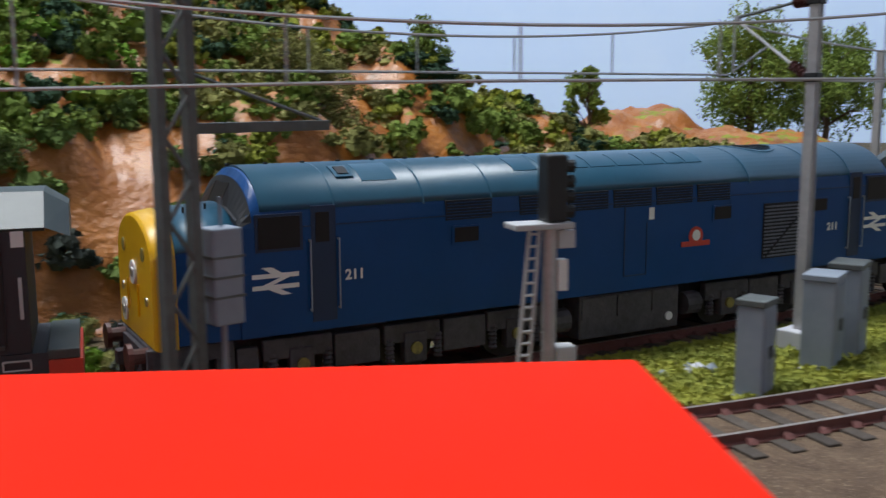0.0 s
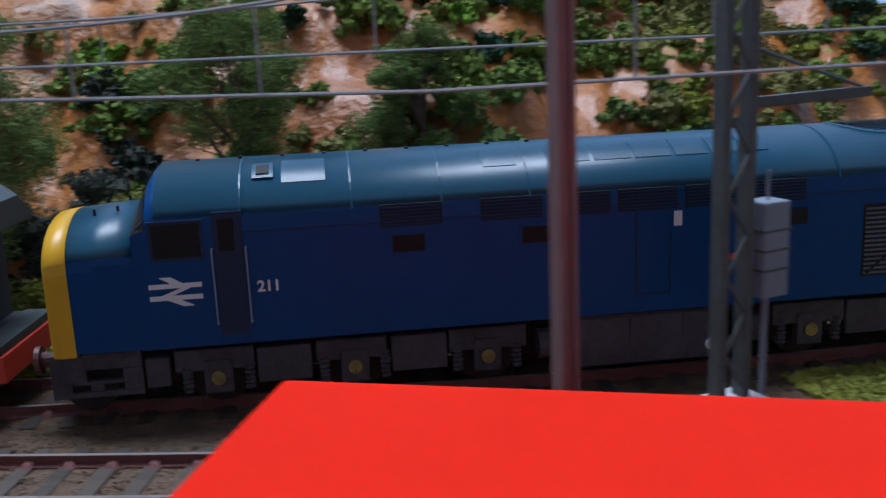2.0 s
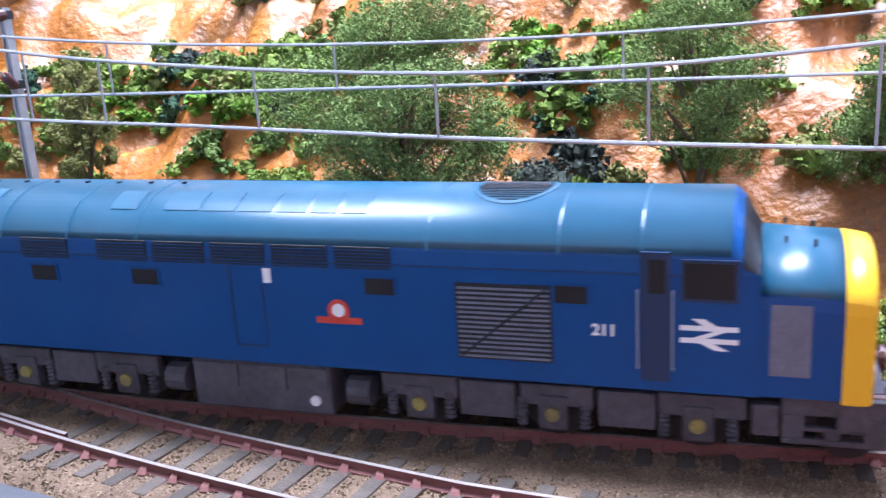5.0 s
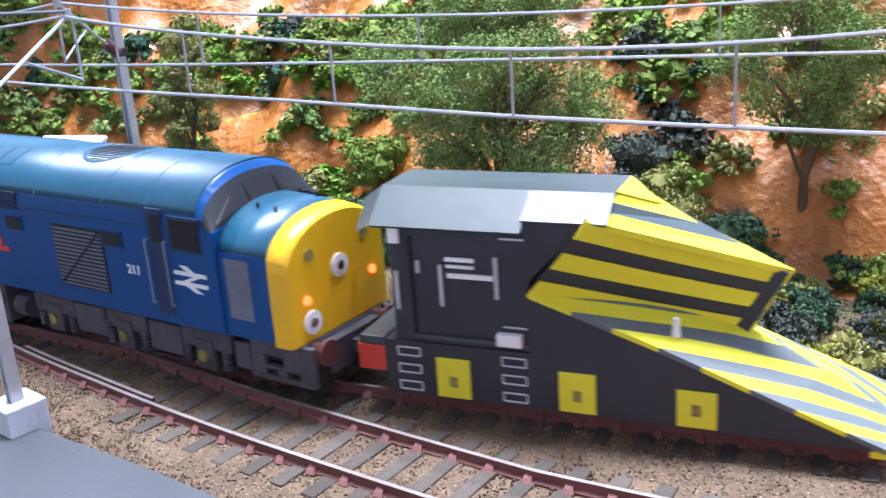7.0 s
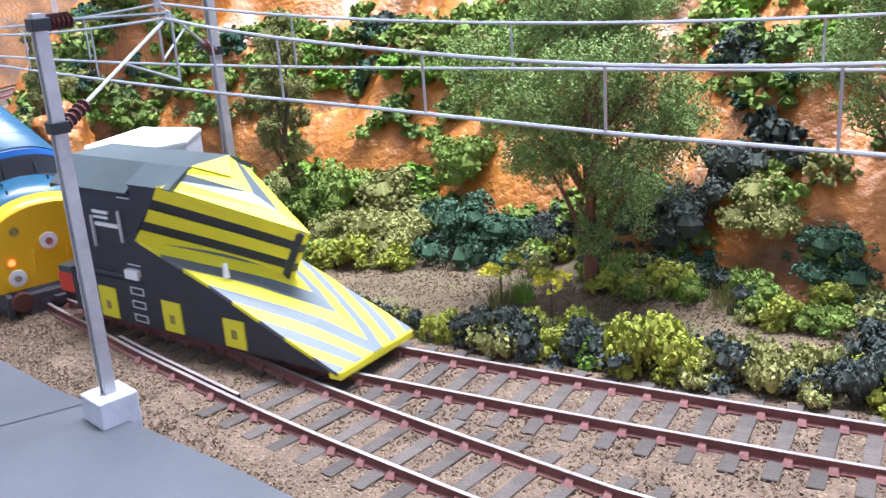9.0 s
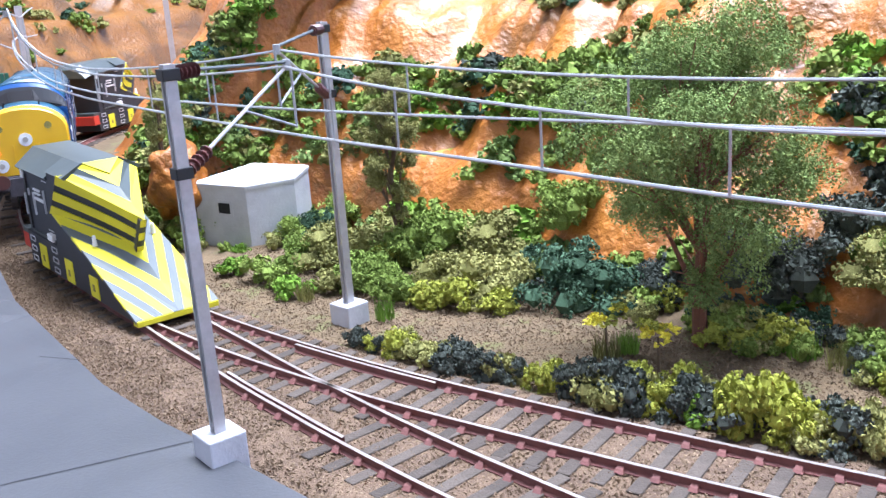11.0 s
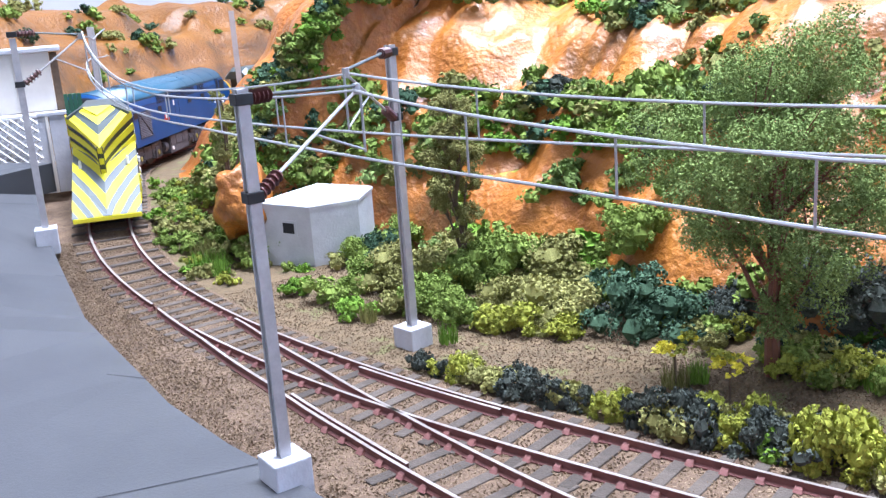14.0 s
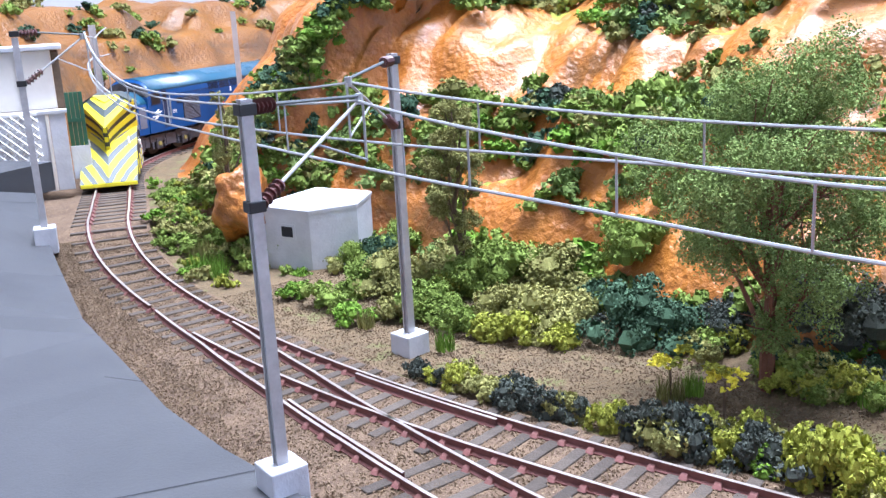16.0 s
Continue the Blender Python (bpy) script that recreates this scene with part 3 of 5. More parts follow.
        bm = BM()
        secs = ((-124.3, 17.1, 32.2, 42.6, 14.6), (-127.6, 17.0, 31.9, 42.1, 14.5), (-129.3, 16.8, 31.7, 41.8, 14.6), (-129.9, 16.3, 31.4, 41.2, 14.9))
        loft(bm, [F(arc_section(x, w, z0, zs, zt, power=2.1)) for x, w, zs, zt, z0 in secs])
        face = part("yellow_end", bm, "yellow", loco, "bright yellow rounded nose end")
        for p in face.data.polygons:
            p.use_smooth = abs(p.normal.x) < 0.5 and p.normal.z > -0.5 and abs(p.normal.y) < 0.98
        xf = e * 129.9
        for y, z in ((0, 29), (-10.5 * -e * -1, 19)):
            part("disc", one(rod, (xf - e, y, z), (xf + 0.5 * e, y, z), 2.7, seg=16), "white", face, "white headcode disc")
            part("lamp_lens", one(rod, (xf, y, z), (xf + 0.8 * e, y, z), 1.1, seg=10), "steel", face)
        for y in (-11.5, 11.5):
            part("tail_lamp", one(rod, (xf - e, y, 24.3), (xf + 0.4 * e, y, 24.3), 1.0, seg=10), "taillight" if e > 0 else "steel", face, "small red tail lamp" if e > 0 else "")
            part("lamp_cover", one(rod, (xf - 1.5 * e, y * 0.82, 34), (xf + 0.25 * e, y * 0.82, 34), 1.5, seg=10), "axle", face)
        for y in (-5, 5):
            part("handrail", one(rod, (xf + 0.5 * e, y, 20), (xf + 0.5 * e, y, 27), 0.3), "yellow", face)
        # windscreens in a dark surround
        bm = BM()
        arch = lambda x, half, zt: F([(x, half * math.copysign(abs(math.cos(a)) ** (2 / 2.2), math.cos(a)), 39 + (zt - 39) * abs(math.sin(a)) ** (2 / 2.2)) for a in [math.radians(6 + 168 * k / 18) for k in range(19)]])
        loft(bm, [arch(x - 0.2, SIDE + 0.1, zt + 0.12) + arch(x + 0.6, SIDE - 0.5, zt - 0.6)[::-1] for x, zt in ((-108.7, 40.8), (-107.9, 43.3), (-105.6, 49.1))])
        part("windscreen_surround", bm, "louvre", loco, "black cab front around the windscreens")
        for y0, y1 in ((-15.6, -5.0), (-4.6, 4.6), (5.0, 15.6)):
            ztop = lambda y: 39 + 9.9 * (1 - (abs(y) / 17.7) ** 2.4)
            q = [(-109.0, y0, 43.2 if abs(y0) < 9 else 40.6), (-109.0, y1, 43.2 if abs(y1) < 9 else 40.6), (-105.9, y1, ztop(y1)), (-105.9, y0, ztop(y0))]
            bm = BM()
            loft(bm, [F(q), F([(x + 1.2, y, z) for x, y, z in q])])
            part("windscreen", bm, "window", loco, "dark cab windscreen")
        # buffer beam, buffers and coupling
        bm = BM()
        lo, hi = sorted((e * 124, e * 130.2))
        box(bm, lo, hi, -15.5, 15.5, 8.2, 14.6, 0.5)
        beam = part("buffer_beam", bm, "underframe", loco)
        for y in (-11.2, 11.2):
            bm = BM()
            rod(bm, (e * 130, y, 12.8), (e * 133.5, y, 12.8), 1.7, seg=12)
            rod(bm, (e * 133.5, y, 12.8), (e * 134.6, y, 12.8), 3.0, seg=14)
            part("buffer", bm, "buffer", beam, "dark oily red buffer")
        for y in (-6, -3.5, 4, 7):
            bm = BM()
            pts = [(e * 130.2, y, 11.5), (e * 132.4, y, 8), (e * 132.2, y, 5), (e * 130.5, y, 4.2)]
            for a, b in zip(pts, pts[1:]):
                rod(bm, a, b, 0.45)
            part("brake_pipe", bm, "signalblack", beam)
        part("coupling", one(box, *sorted((e * 130, e * 134.5)), -1.6, 1.6, 9, 12), "underframe", beam)
    # body sides, both alike
    for sg in (-1, 1):
        yw = sg * SIDE
        for x in (-58.4, -37.5, -22.8, -8.2, 6.4, 21.0):
            bm = BM()
            wall_panel(bm, x, x + 12.8, 37.6, 42.3, 0.12, sg)
            fr = part("louvre_panel", bm, "louvre", loco, "slatted air intake with its inner shade painted black")
            for k in range(6):
                z = 38.0 + k * 0.72
                part("louvre_slat", one(wall_panel, x + 0.3, x + 12.5, z, z + 0.15, 0.3, sg), "blue", fr)
        for x in (-52.8, -25.6, 31.0, 72.5):
            fr = part("side_window", one(wall_panel, x - 3.9, x + 3.9, 31.8, 36.2, 0.25, sg), "blue", loco)
            part("pane", one(wall_panel, x - 3.3, x + 3.3, 32.3, 35.8, 0.4, sg), "window", fr, "dark body side window")
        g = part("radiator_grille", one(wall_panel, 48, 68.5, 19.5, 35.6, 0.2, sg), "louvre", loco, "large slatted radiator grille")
        for k in range(15):
            part("grille_slat", one(wall_panel, 48.4, 68.1, 20 + k * 1.03, 20.45 + k * 1.03, 0.5, sg), "grille", g)
        bm = BM()
        rod(bm, (49, sg * (SIDE + 0.5), 20.2), (67.5, sg * (SIDE + 0.5), 35), 0.3)
        part("diagonal_stay", bm, "louvre", g)
        for e in (-1, 1):
            xs = lambda a, b: sorted((e * a, e * b))
            cw = part("cab_window", one(wall_panel, *xs(94.2, 105.0), 33.6, 41.8, 0.18, sg), "doorblue", loco, "cab side window in a dark frame")
            part("pane", one(wall_panel, *xs(94.9, 104.3), 34.3, 41.2, 0.34, sg), "window", cw, "dark cab side window")
            # Flush door; the shade of its recess is put into the darker blue.
            dr = part("cab_door", one(wall_panel, *xs(86.4, 92.2), 17.2, 43, 0.1, sg), "doorblue", loco, "cab door with its recess shade painted darker blue")
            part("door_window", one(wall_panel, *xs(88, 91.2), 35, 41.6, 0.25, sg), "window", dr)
            for x in (85.9, 92.7):
                bm = BM()
                rod(bm, (e * x, sg * (SIDE + 0.9), 20), (e * x, sg * (SIDE + 0.9), 35.5), 0.2)
                rod(bm, (e * x, sg * SIDE, 20), (e * x, sg * (SIDE + 0.9), 20), 0.28)
                rod(bm, (e * x, sg * SIDE, 35.5), (e * x, sg * (SIDE + 0.9), 35.5), 0.28)
                part("handrail", bm, "cabinet", dr, "grey cab handrail")
            bm = BM()
            bar_arrow(bm, 0, 0, 10.6, 6.2, yw, sg)
            ob = part("double_arrow", bm, "white", loco, "white double arrow emblem")
            ob.location = ((e * 99.6 + (-1.0 if e < 0 else 0)) * MM, 0.02 * MM * sg, 27.2 * MM)
            digits("211", 3.2, (e * 80.5 - 1.4, sg * (SIDE + 0.1), 27.0), "white", loco, 0 if sg < 0 else 180)
            part("nose_grille", one(wall_panel, *xs(111, 118.5), 19.5, 33.5, -0.55, sg), "grille" if e > 0 else "blue", loco)
        part("data_panel", one(wall_panel, 3.9, 5.7, 33.8, 37, 0.2, sg), "white", loco, "small white data panel")
        bm = BM()
        bl = BM()
        wall_panel(bl, 15.6, 26.2, 25.4, 26.8, 0.25, sg)
        em = part("badge", bl, "redpart", loco, "red crest on the body side")
        bm = BM()
        rod(bm, (20.9, yw - 0.1 * sg, 28.2), (20.9, yw + 0.25 * sg, 28.2), 2.6, seg=18)
        part("badge_ring", bm, "redpart", em)
        bm = BM()
        rod(bm, (20.9, yw, 28.4), (20.9, yw + 0.4 * sg, 28.4), 1.5, seg=14)
        part("badge_centre", bm, "white", em)
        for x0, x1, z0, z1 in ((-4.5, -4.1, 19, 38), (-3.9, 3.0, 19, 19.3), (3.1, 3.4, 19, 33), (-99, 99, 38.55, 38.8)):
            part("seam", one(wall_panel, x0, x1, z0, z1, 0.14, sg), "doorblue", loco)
        # fuel tank between the bogies
        bm = BM()
        box(bm, -17.6, 16.6, *sorted((sg * 6, sg * 16.4)), 3.0, 14.6, 0.5)
        tank = part("fuel_tank", bm, "underframe", loco, "dark grey fuel tank")
        for x0, x1 in ((-17, -6), (-5.2, 6), (6.8, 16)):
            part("tank_panel", one(box, x0, x1, *sorted((sg * 16, sg * 16.8)), 8.5, 14.0), "underframe", tank)
        part("filler_cap", one(rod, (12.8, sg * 16, 6.4), (12.8, sg * 17, 6.4), 1.2, seg=12), "white", tank, "pale round filler cap")
        for x in (-22.8, 22.8):
            bm = BM()
            rod(bm, (x - 2.6, sg * 13.5, 8.5), (x + 2.6, sg * 13.5, 8.5), 3.3, seg=12)
            part("air_reservoir", bm, "underframe", loco)
    # Added filler box: the dark gap between the bogies as solid black.
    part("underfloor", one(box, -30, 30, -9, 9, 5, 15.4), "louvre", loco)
    # bogies
    for e in (-1, 1):
        bg = part("bogie", one(box, *sorted((e * 26, e * 128)), -9, 9, 6.5, 13.8), "underframe", loco, "dark grey eight-wheel bogie")
        for sg in (-1, 1):
            bm = BM()
            for xa, xb, z0, z1 in ((28, 45, 8.6, 13.6), (45.5, 57.5, 5.2, 13.2), (58.5, 73.5, 8.8, 13.4), (74.5, 86, 5.2, 13.0), (86.5, 103, 8.8, 13.6), (104, 109, 6, 12.5)):
                box(bm, *sorted((e * xa, e * xb)), *sorted((sg * 12.6, sg * 15.0)), z0, z1, 0.4)
            part("side_frame", bm, "underframe", bg)
            for xc in (36.7, 65.4, 94.1):
                ax = part("axlebox", one(box, *sorted((e * (xc - 3), e * (xc + 3))), *sorted((sg * 12.8, sg * 15.6)), 3.8, 11.2, 0.4), "underframe", bg)
                part("axle_cover", one(rod, (e * xc, sg * 15, 7.4), (e * xc, sg * 16.3, 7.4), 1.55, seg=10), "axle", ax, "worn yellow axle cover")
                for dx in (-6.5, 6.5):
                    bm = BM()
                    rings = []
                    for k in range(13):
                        rr = 1.3 if k % 2 else 0.8
                        rings.append([(e * (xc + dx) + rr * math.cos(q * math.tau / 8), sg * 14.4 + rr * math.sin(q * math.tau / 8), 4 + k * 0.52) for q in range(8)])
                    loft(bm, rings)
                    part("coil_spring", bm, "underframe", bg)
            bm = BM()
            x0, x1, y0, y1 = *sorted((e * 109.5, e * 128)), *sorted((sg * 13.5, sg * 15.2))
            for bx in ((x0, x1, 11, 14.6), (x0, x1, 5, 6.2), (x0, x0 + 4, 6.2, 11), (x1 - 4, x1, 6.2, 11), (x0 + 7.6, x0 + 10.4, 6.2, 8.4), (x0 + 4, x1 - 4, 7.8, 8.6)):
                box(bm, bx[0], bx[1], y0, y1, bx[2], bx[3], 0.2)
            part("end_frame", bm, "underframe", bg)
        for xc, r in ((36.7, 7.3), (65.4, 7.3), (94.1, 7.3), (121.5, 5.6)):
            bm = BM()
            for y in (-8.3, 8.3):
                rod(bm, (e * xc, y - 1.3, r), (e * xc, y + 1.3, r), r, seg=20)
            rod(bm, (e * xc, -12, r), (e * xc, 12, r), 1.0)
            part("wheelset", bm, "wheel", bg)
    return loco


# Dark blue of frames and seams; on the doors it paints recess shade.
M["doorblue"] = material("dark_blue_trim_and_shade", (0.005, 0.026, 0.085), rough=0.45, scale=90, bump=0.03)
M["wheel"] = material("dark_wheel", (0.05, 0.045, 0.045), (0.03, 0.025, 0.025), rough=0.5, metal=0.5, scale=400, bump=0.1)
M["taillight"] = glow("lit_tail_lamp", (1.0, 0.09, 0.02), 3.0)
LOCO = build_loco()


def true_length(x):
    """The ends of the body stand a little short of the plain drawing."""
    if x > 0.0209:
        return 0.0209 + (x - 0.0209) * 0.955
    return -0.105 + (x + 0.105) * 0.87 if x < -0.105 else x


for ob in LOCO.children_recursive:
    ox = ob.matrix_basis.translation.x
    if ob.name.startswith("number") or abs(ox) > 1e-6:
        ob.matrix_basis.translation.x = true_length(ox)
        continue
    beam = ob.name.startswith("buffer_beam") or (ob.parent and ob.parent.name.startswith("buffer_beam"))
    zs = [v.co.z for v in ob.data.vertices]
    if beam:
        k = true_length(0.129 if ob.data.vertices[0].co.x > 0 else -0.129) - (0.129 if ob.data.vertices[0].co.x > 0 else -0.129)
        for v in ob.data.vertices:
            v.co.x += k
    elif min(zs) > 0.0135:
        for v in ob.data.vertices:
            v.co.x = true_length(v.co.x)


# ---- snow ploughs: local x runs out to the blade's tip ----
def build_plough():
    pl = thing("snow_plough", (0, 0, 0), "black snow plough wagon with yellow striped blade", "snow plough")
    HW = 14.6
    bm = BM()
    prof = [(-43, 2.8), (55, 2.8), (57.2, 3.2), (40, 9.6), (16, 19), (-9, 27.8), (-10, 27.8), (-10, 15.2), (-43, 15.2)]
    loft(bm, [[(x, -HW, z) for x, z in prof], [(x, HW, z) for x, z in prof]])
    hull = part("hull", bm, "plough_black", pl, "black side hull")
    cab = part("cab", one(box, -40, -9.6, -HW + 0.4, HW - 0.4, 15.2, 41, 0.2), "plough_black", pl, "black upright cab")
    # roofs
    bm = BM()
    for x0, x1, e, ez in ((-43.8, -10.6, 15.4, 41.0), (-10.6, 6.5, 14.8, 43.4)):
        top = 7.2
        ring = lambda x: [(x, -e, ez), (x, -top, 47.6), (x, top, 47.6), (x, e, ez), (x, e - 1, ez - 0.8), (x, -e + 1, ez - 0.8)]
        loft(bm, [ring(x0), ring(x1)])
    rf = part("roof", bm, "plough_grey", pl, "dark grey canted roof")
    part("roof_hood", one(loft, [[(-43.8, -15.4, 41.0), (-43.8, -7.2, 47.6), (-48.5, -6, 44.6), (-48.5, -12.6, 38.6)], [(-43.8, 15.4, 41.0), (-43.8, 7.2, 47.6), (-48.5, 6, 44.6), (-48.5, 12.6, 38.6)]]), "plough_grey", rf)
    part("shoulder", one(loft, [[(-10, -HW + 0.2, 27.8), (-10, -HW + 0.2, 43.4), (2.6, -HW + 0.2, 43.4), (-9.2, -HW + 0.2, 31)], [(-10, HW - 0.2, 27.8), (-10, HW - 0.2, 43.4), (2.6, HW - 0.2, 43.4), (-9.2, HW - 0.2, 31)]]), "plough_black", pl)
    part("blade_core", one(box, -10, 4, -6, 6, 20, 42, 0.2), "plough_black", pl)
    # deck and coloured beam
    part("deck", one(box, -49, -42.8, -HW, HW, 13.6, 15.6, 0.2), "plough_grey", pl)
    part("buffer_beam", one(box, -49.6, -42.9, -HW - 0.1, HW + 0.1, 7.6, 13.5, 0.2), "redpart", pl, "red buffer beam")
    # upper blade in striped bands; both halves swept back from the prow
    def band(bm, sg, v0, v1, mi):
        def pt(v, u, d):
            bt, bb = Vector((3.0, sg * 15.0, 44.0)), Vector((-9.4, sg * 15.2, 28.0))
            ft, fb = Vector((39.5, 0, 31.2)), Vector((31.6, 0, 17.2))
            p = (bt.lerp(bb, v)).lerp(ft.lerp(fb, v), u)
            p += Vector((-0.5, sg * -2.6 * math.sin(u * math.pi), -1.2 * math.sin(u * math.pi) - 2.5 * math.sin(v * math.pi) * (1 - u) * 0.3))
            p += Vector((-d * 0.4, -sg * d, 0))
            return tuple(p)
        n = 8
        loft(bm, [[pt(v0, k / n, 0), pt(v1, k / n, 0), pt(v1, k / n, 1.4), pt(v0, k / n, 1.4)] for k in range(n + 1)])
        return bm
    blade = thing_blade(pl, band)
    # top deck of the blade
    for sg in (-1, 1):
        A, B, C, D = Vector((7.0, sg * 6.5, 47.2)), Vector((3.4, sg * 14.4, 43.8)), Vector((39.6, 0, 31.6)), Vector((14, 0, 43.6))
        for v0, v1, mat in ((0, 0.28, "plough_yellow"), (0.28, 0.62, "plough_grey"), (0.62, 1.0, "plough_yellow")):
            bm = BM()
            q = [A.lerp(B, v0), A.lerp(B, v1), D.lerp(C, v1), D.lerp(C, v0)]
            loft(bm, [[tuple(p) for p in q], [tuple(p - Vector((0.5, 0, 1.2))) for p in q]])
            part("deck_stripe", bm, mat, blade)
    part("deck_tip", one(loft, [[(6.8, -6.6, 47.7), (6.8, 6.6, 47.7), (14.2, 0, 44.0)], [(5.5, -5.8, 46), (5.5, 5.8, 46), (12, 0, 42)]]), "plough_yellow", blade)
    # lower wedge with chevrons
    bm = BM()
    edge = [(-9.5, 28.2), (16, 19.4), (40, 10.0), (57.4, 3.4)]
    ridge = [(24, 22.5), (32, 18.6), (46, 11.0), (58, 3.4)]
    rings = []
    for (ex, ez), (rx, rz) in zip(edge, ridge):
        row = [(ex, -HW - 0.25, ez + 0.15), (ex * 0.5 + rx * 0.5, -HW * 0.5, (ez + rz) / 2 + 0.2), (rx, 0, rz + 0.3), (ex * 0.5 + rx * 0.5, HW * 0.5, (ez + rz) / 2 + 0.2), (ex, HW + 0.25, ez + 0.15)]
        rings.append(row + [(x - 0.2, y, z - 1.0) for x, y, z in row[::-1]])
    loft(bm, rings)
    low = part("lower_blade", bm, "chev", pl, "grey lower blade with yellow chevrons")
    part("cutting_edge", one(box, 54.5, 58, -HW, HW, 1.4, 3.4, 0.2), "plough_yellow", low)
    for y, x, z in ((-9, 27, 17.6), (9, 27, 17.6)):
        part("blade_stay", one(rod, (x - 8, y * 1.2, z + 2.8), (x - 8, y * 1.2, z + 6.6), 0.9, 0.6), "white", low, "short pale stay")
    # side details
    for sg in (-1, 1):
        ys = sorted((sg * (HW - 0.3), sg * (HW + 0.35)))
        for x, z0, z1 in ((-27, 3.1, 12.2), (0, 3.2, 12.0), (23.6, 3.2, 11.0)):
            pan = part("axle_panel", one(box, x - 3.8, x + 3.8, *ys, z0, z1, 0.12), "plough_yellow", hull, "yellow square axle panel")
            part("panel_mark", one(box, x - 0.9, x + 0.9, *sorted((sg * HW, sg * (HW + 0.5))), z0 + 2.6, z0 + 5), "axle", pan)
        for x in (-37, -13.2):
            for z in (4.0, 8.0, 12.0):
                bm = BM()
                yy = sg * (HW + 0.35)
                pts = [(x - 2.6, yy, z), (x + 2.6, yy, z), (x + 2.6, yy, z + 1.9), (x - 2.6, yy, z + 1.9)]
                for a, b in zip(pts, pts[1:] + pts[:1]):
                    rod(bm, a, b, 0.22, seg=5)
                part("step", bm, "handrail", hull, "pale wire step")
        for x, z0, z1 in ((-38.6, 22.5, 31), (-28.4, 24, 33), (-16.2, 26.5, 35.4), (-33.5, 31, 33.6)):
            part("handrail", one(box, x - 0.35, x + 0.35, *ys, z0, z1), "handrail", cab)
        for x0, x1, z0, z1 in ((-27.2, -20.8, 34.0, 34.8), (-27, -21, 32.6, 33.2), (-26.8, -17.0, 30.4, 31.4)):
            part("lettering_bar", one(box, x0, x1, *ys, z0, z1), "white", cab, "white unreadable lettering bar")
        part("data_panel", one(box, -39.8, -37.4, *ys, 37.2, 40.4), "white", cab)
        part("door_seam", one(box, -35.4, -35.0, *ys, 17.5, 39), "signalblack", cab)
        part("rain_strip", one(box, -35, -9.8, *ys, 16.4, 17.2), "plough_grey", cab)
        part("lamp_bracket", one(box, -16.6, -11.2, *sorted((sg * (HW - 1), sg * (HW + 1.2))), 16.4, 19.2, 0.4), "white", hull, "pale lamp housing")
        for z in (23.2, 42):
            part("grab_rail", one(rod, (-15, sg * (HW + 0.4), z - 2.5), (-10, sg * (HW + 0.4), z - 2.5), 0.22), "handrail", cab)
    for xc in (-27, 0, 23):
        bm = BM()
        for y in (-8.3, 8.3):
            rod(bm, (xc, y - 1.2, 6), (xc, y + 1.2, 6), 6, seg=18)
        rod(bm, (xc, -10, 6), (xc, 10, 6), 1)
        part("wheelset", bm, "wheel", pl)
    return pl


def thing_blade(pl, band):
    bm = BM()
    for s in (-1, 1):
        band(bm, s, -0.01, 1.0, 0)
    blade = part("blade", bm, "plough_black", pl, "black swept plough blade with yellow stripes")
    for v0, v1 in ((0.0, 0.2), (0.37, 0.58), (0.76, 1.0)):
        for s in (-1, 1):
            bm = BM()
            band(bm, s, v0, v1, 0)
            ob = part("stripe", bm, "plough_yellow", blade, "yellow painted stripe")
            ob.location = (0.25 * MM, s * 0.35 * MM, 0.1 * MM)
    return blade


REAR = build_plough()
FRONT = copy_thing(REAR, pose(0, 0, 0))


# ---- platform ----
EDGE = [(-345, 262), (-300, 222), (-250, 176), (-194, 129), (-127, 74), (-92, 51), (-45, 20), (-14, 4), (-2, -1), (18, -10), (45, -22), (67, -33), (92, -47), (104, -70), (112, -300)]


def edge_y(x):
    pts = EDGE[:13]
    return float(np.interp(x, [p[0] for p in pts], [p[1] for p in pts]))


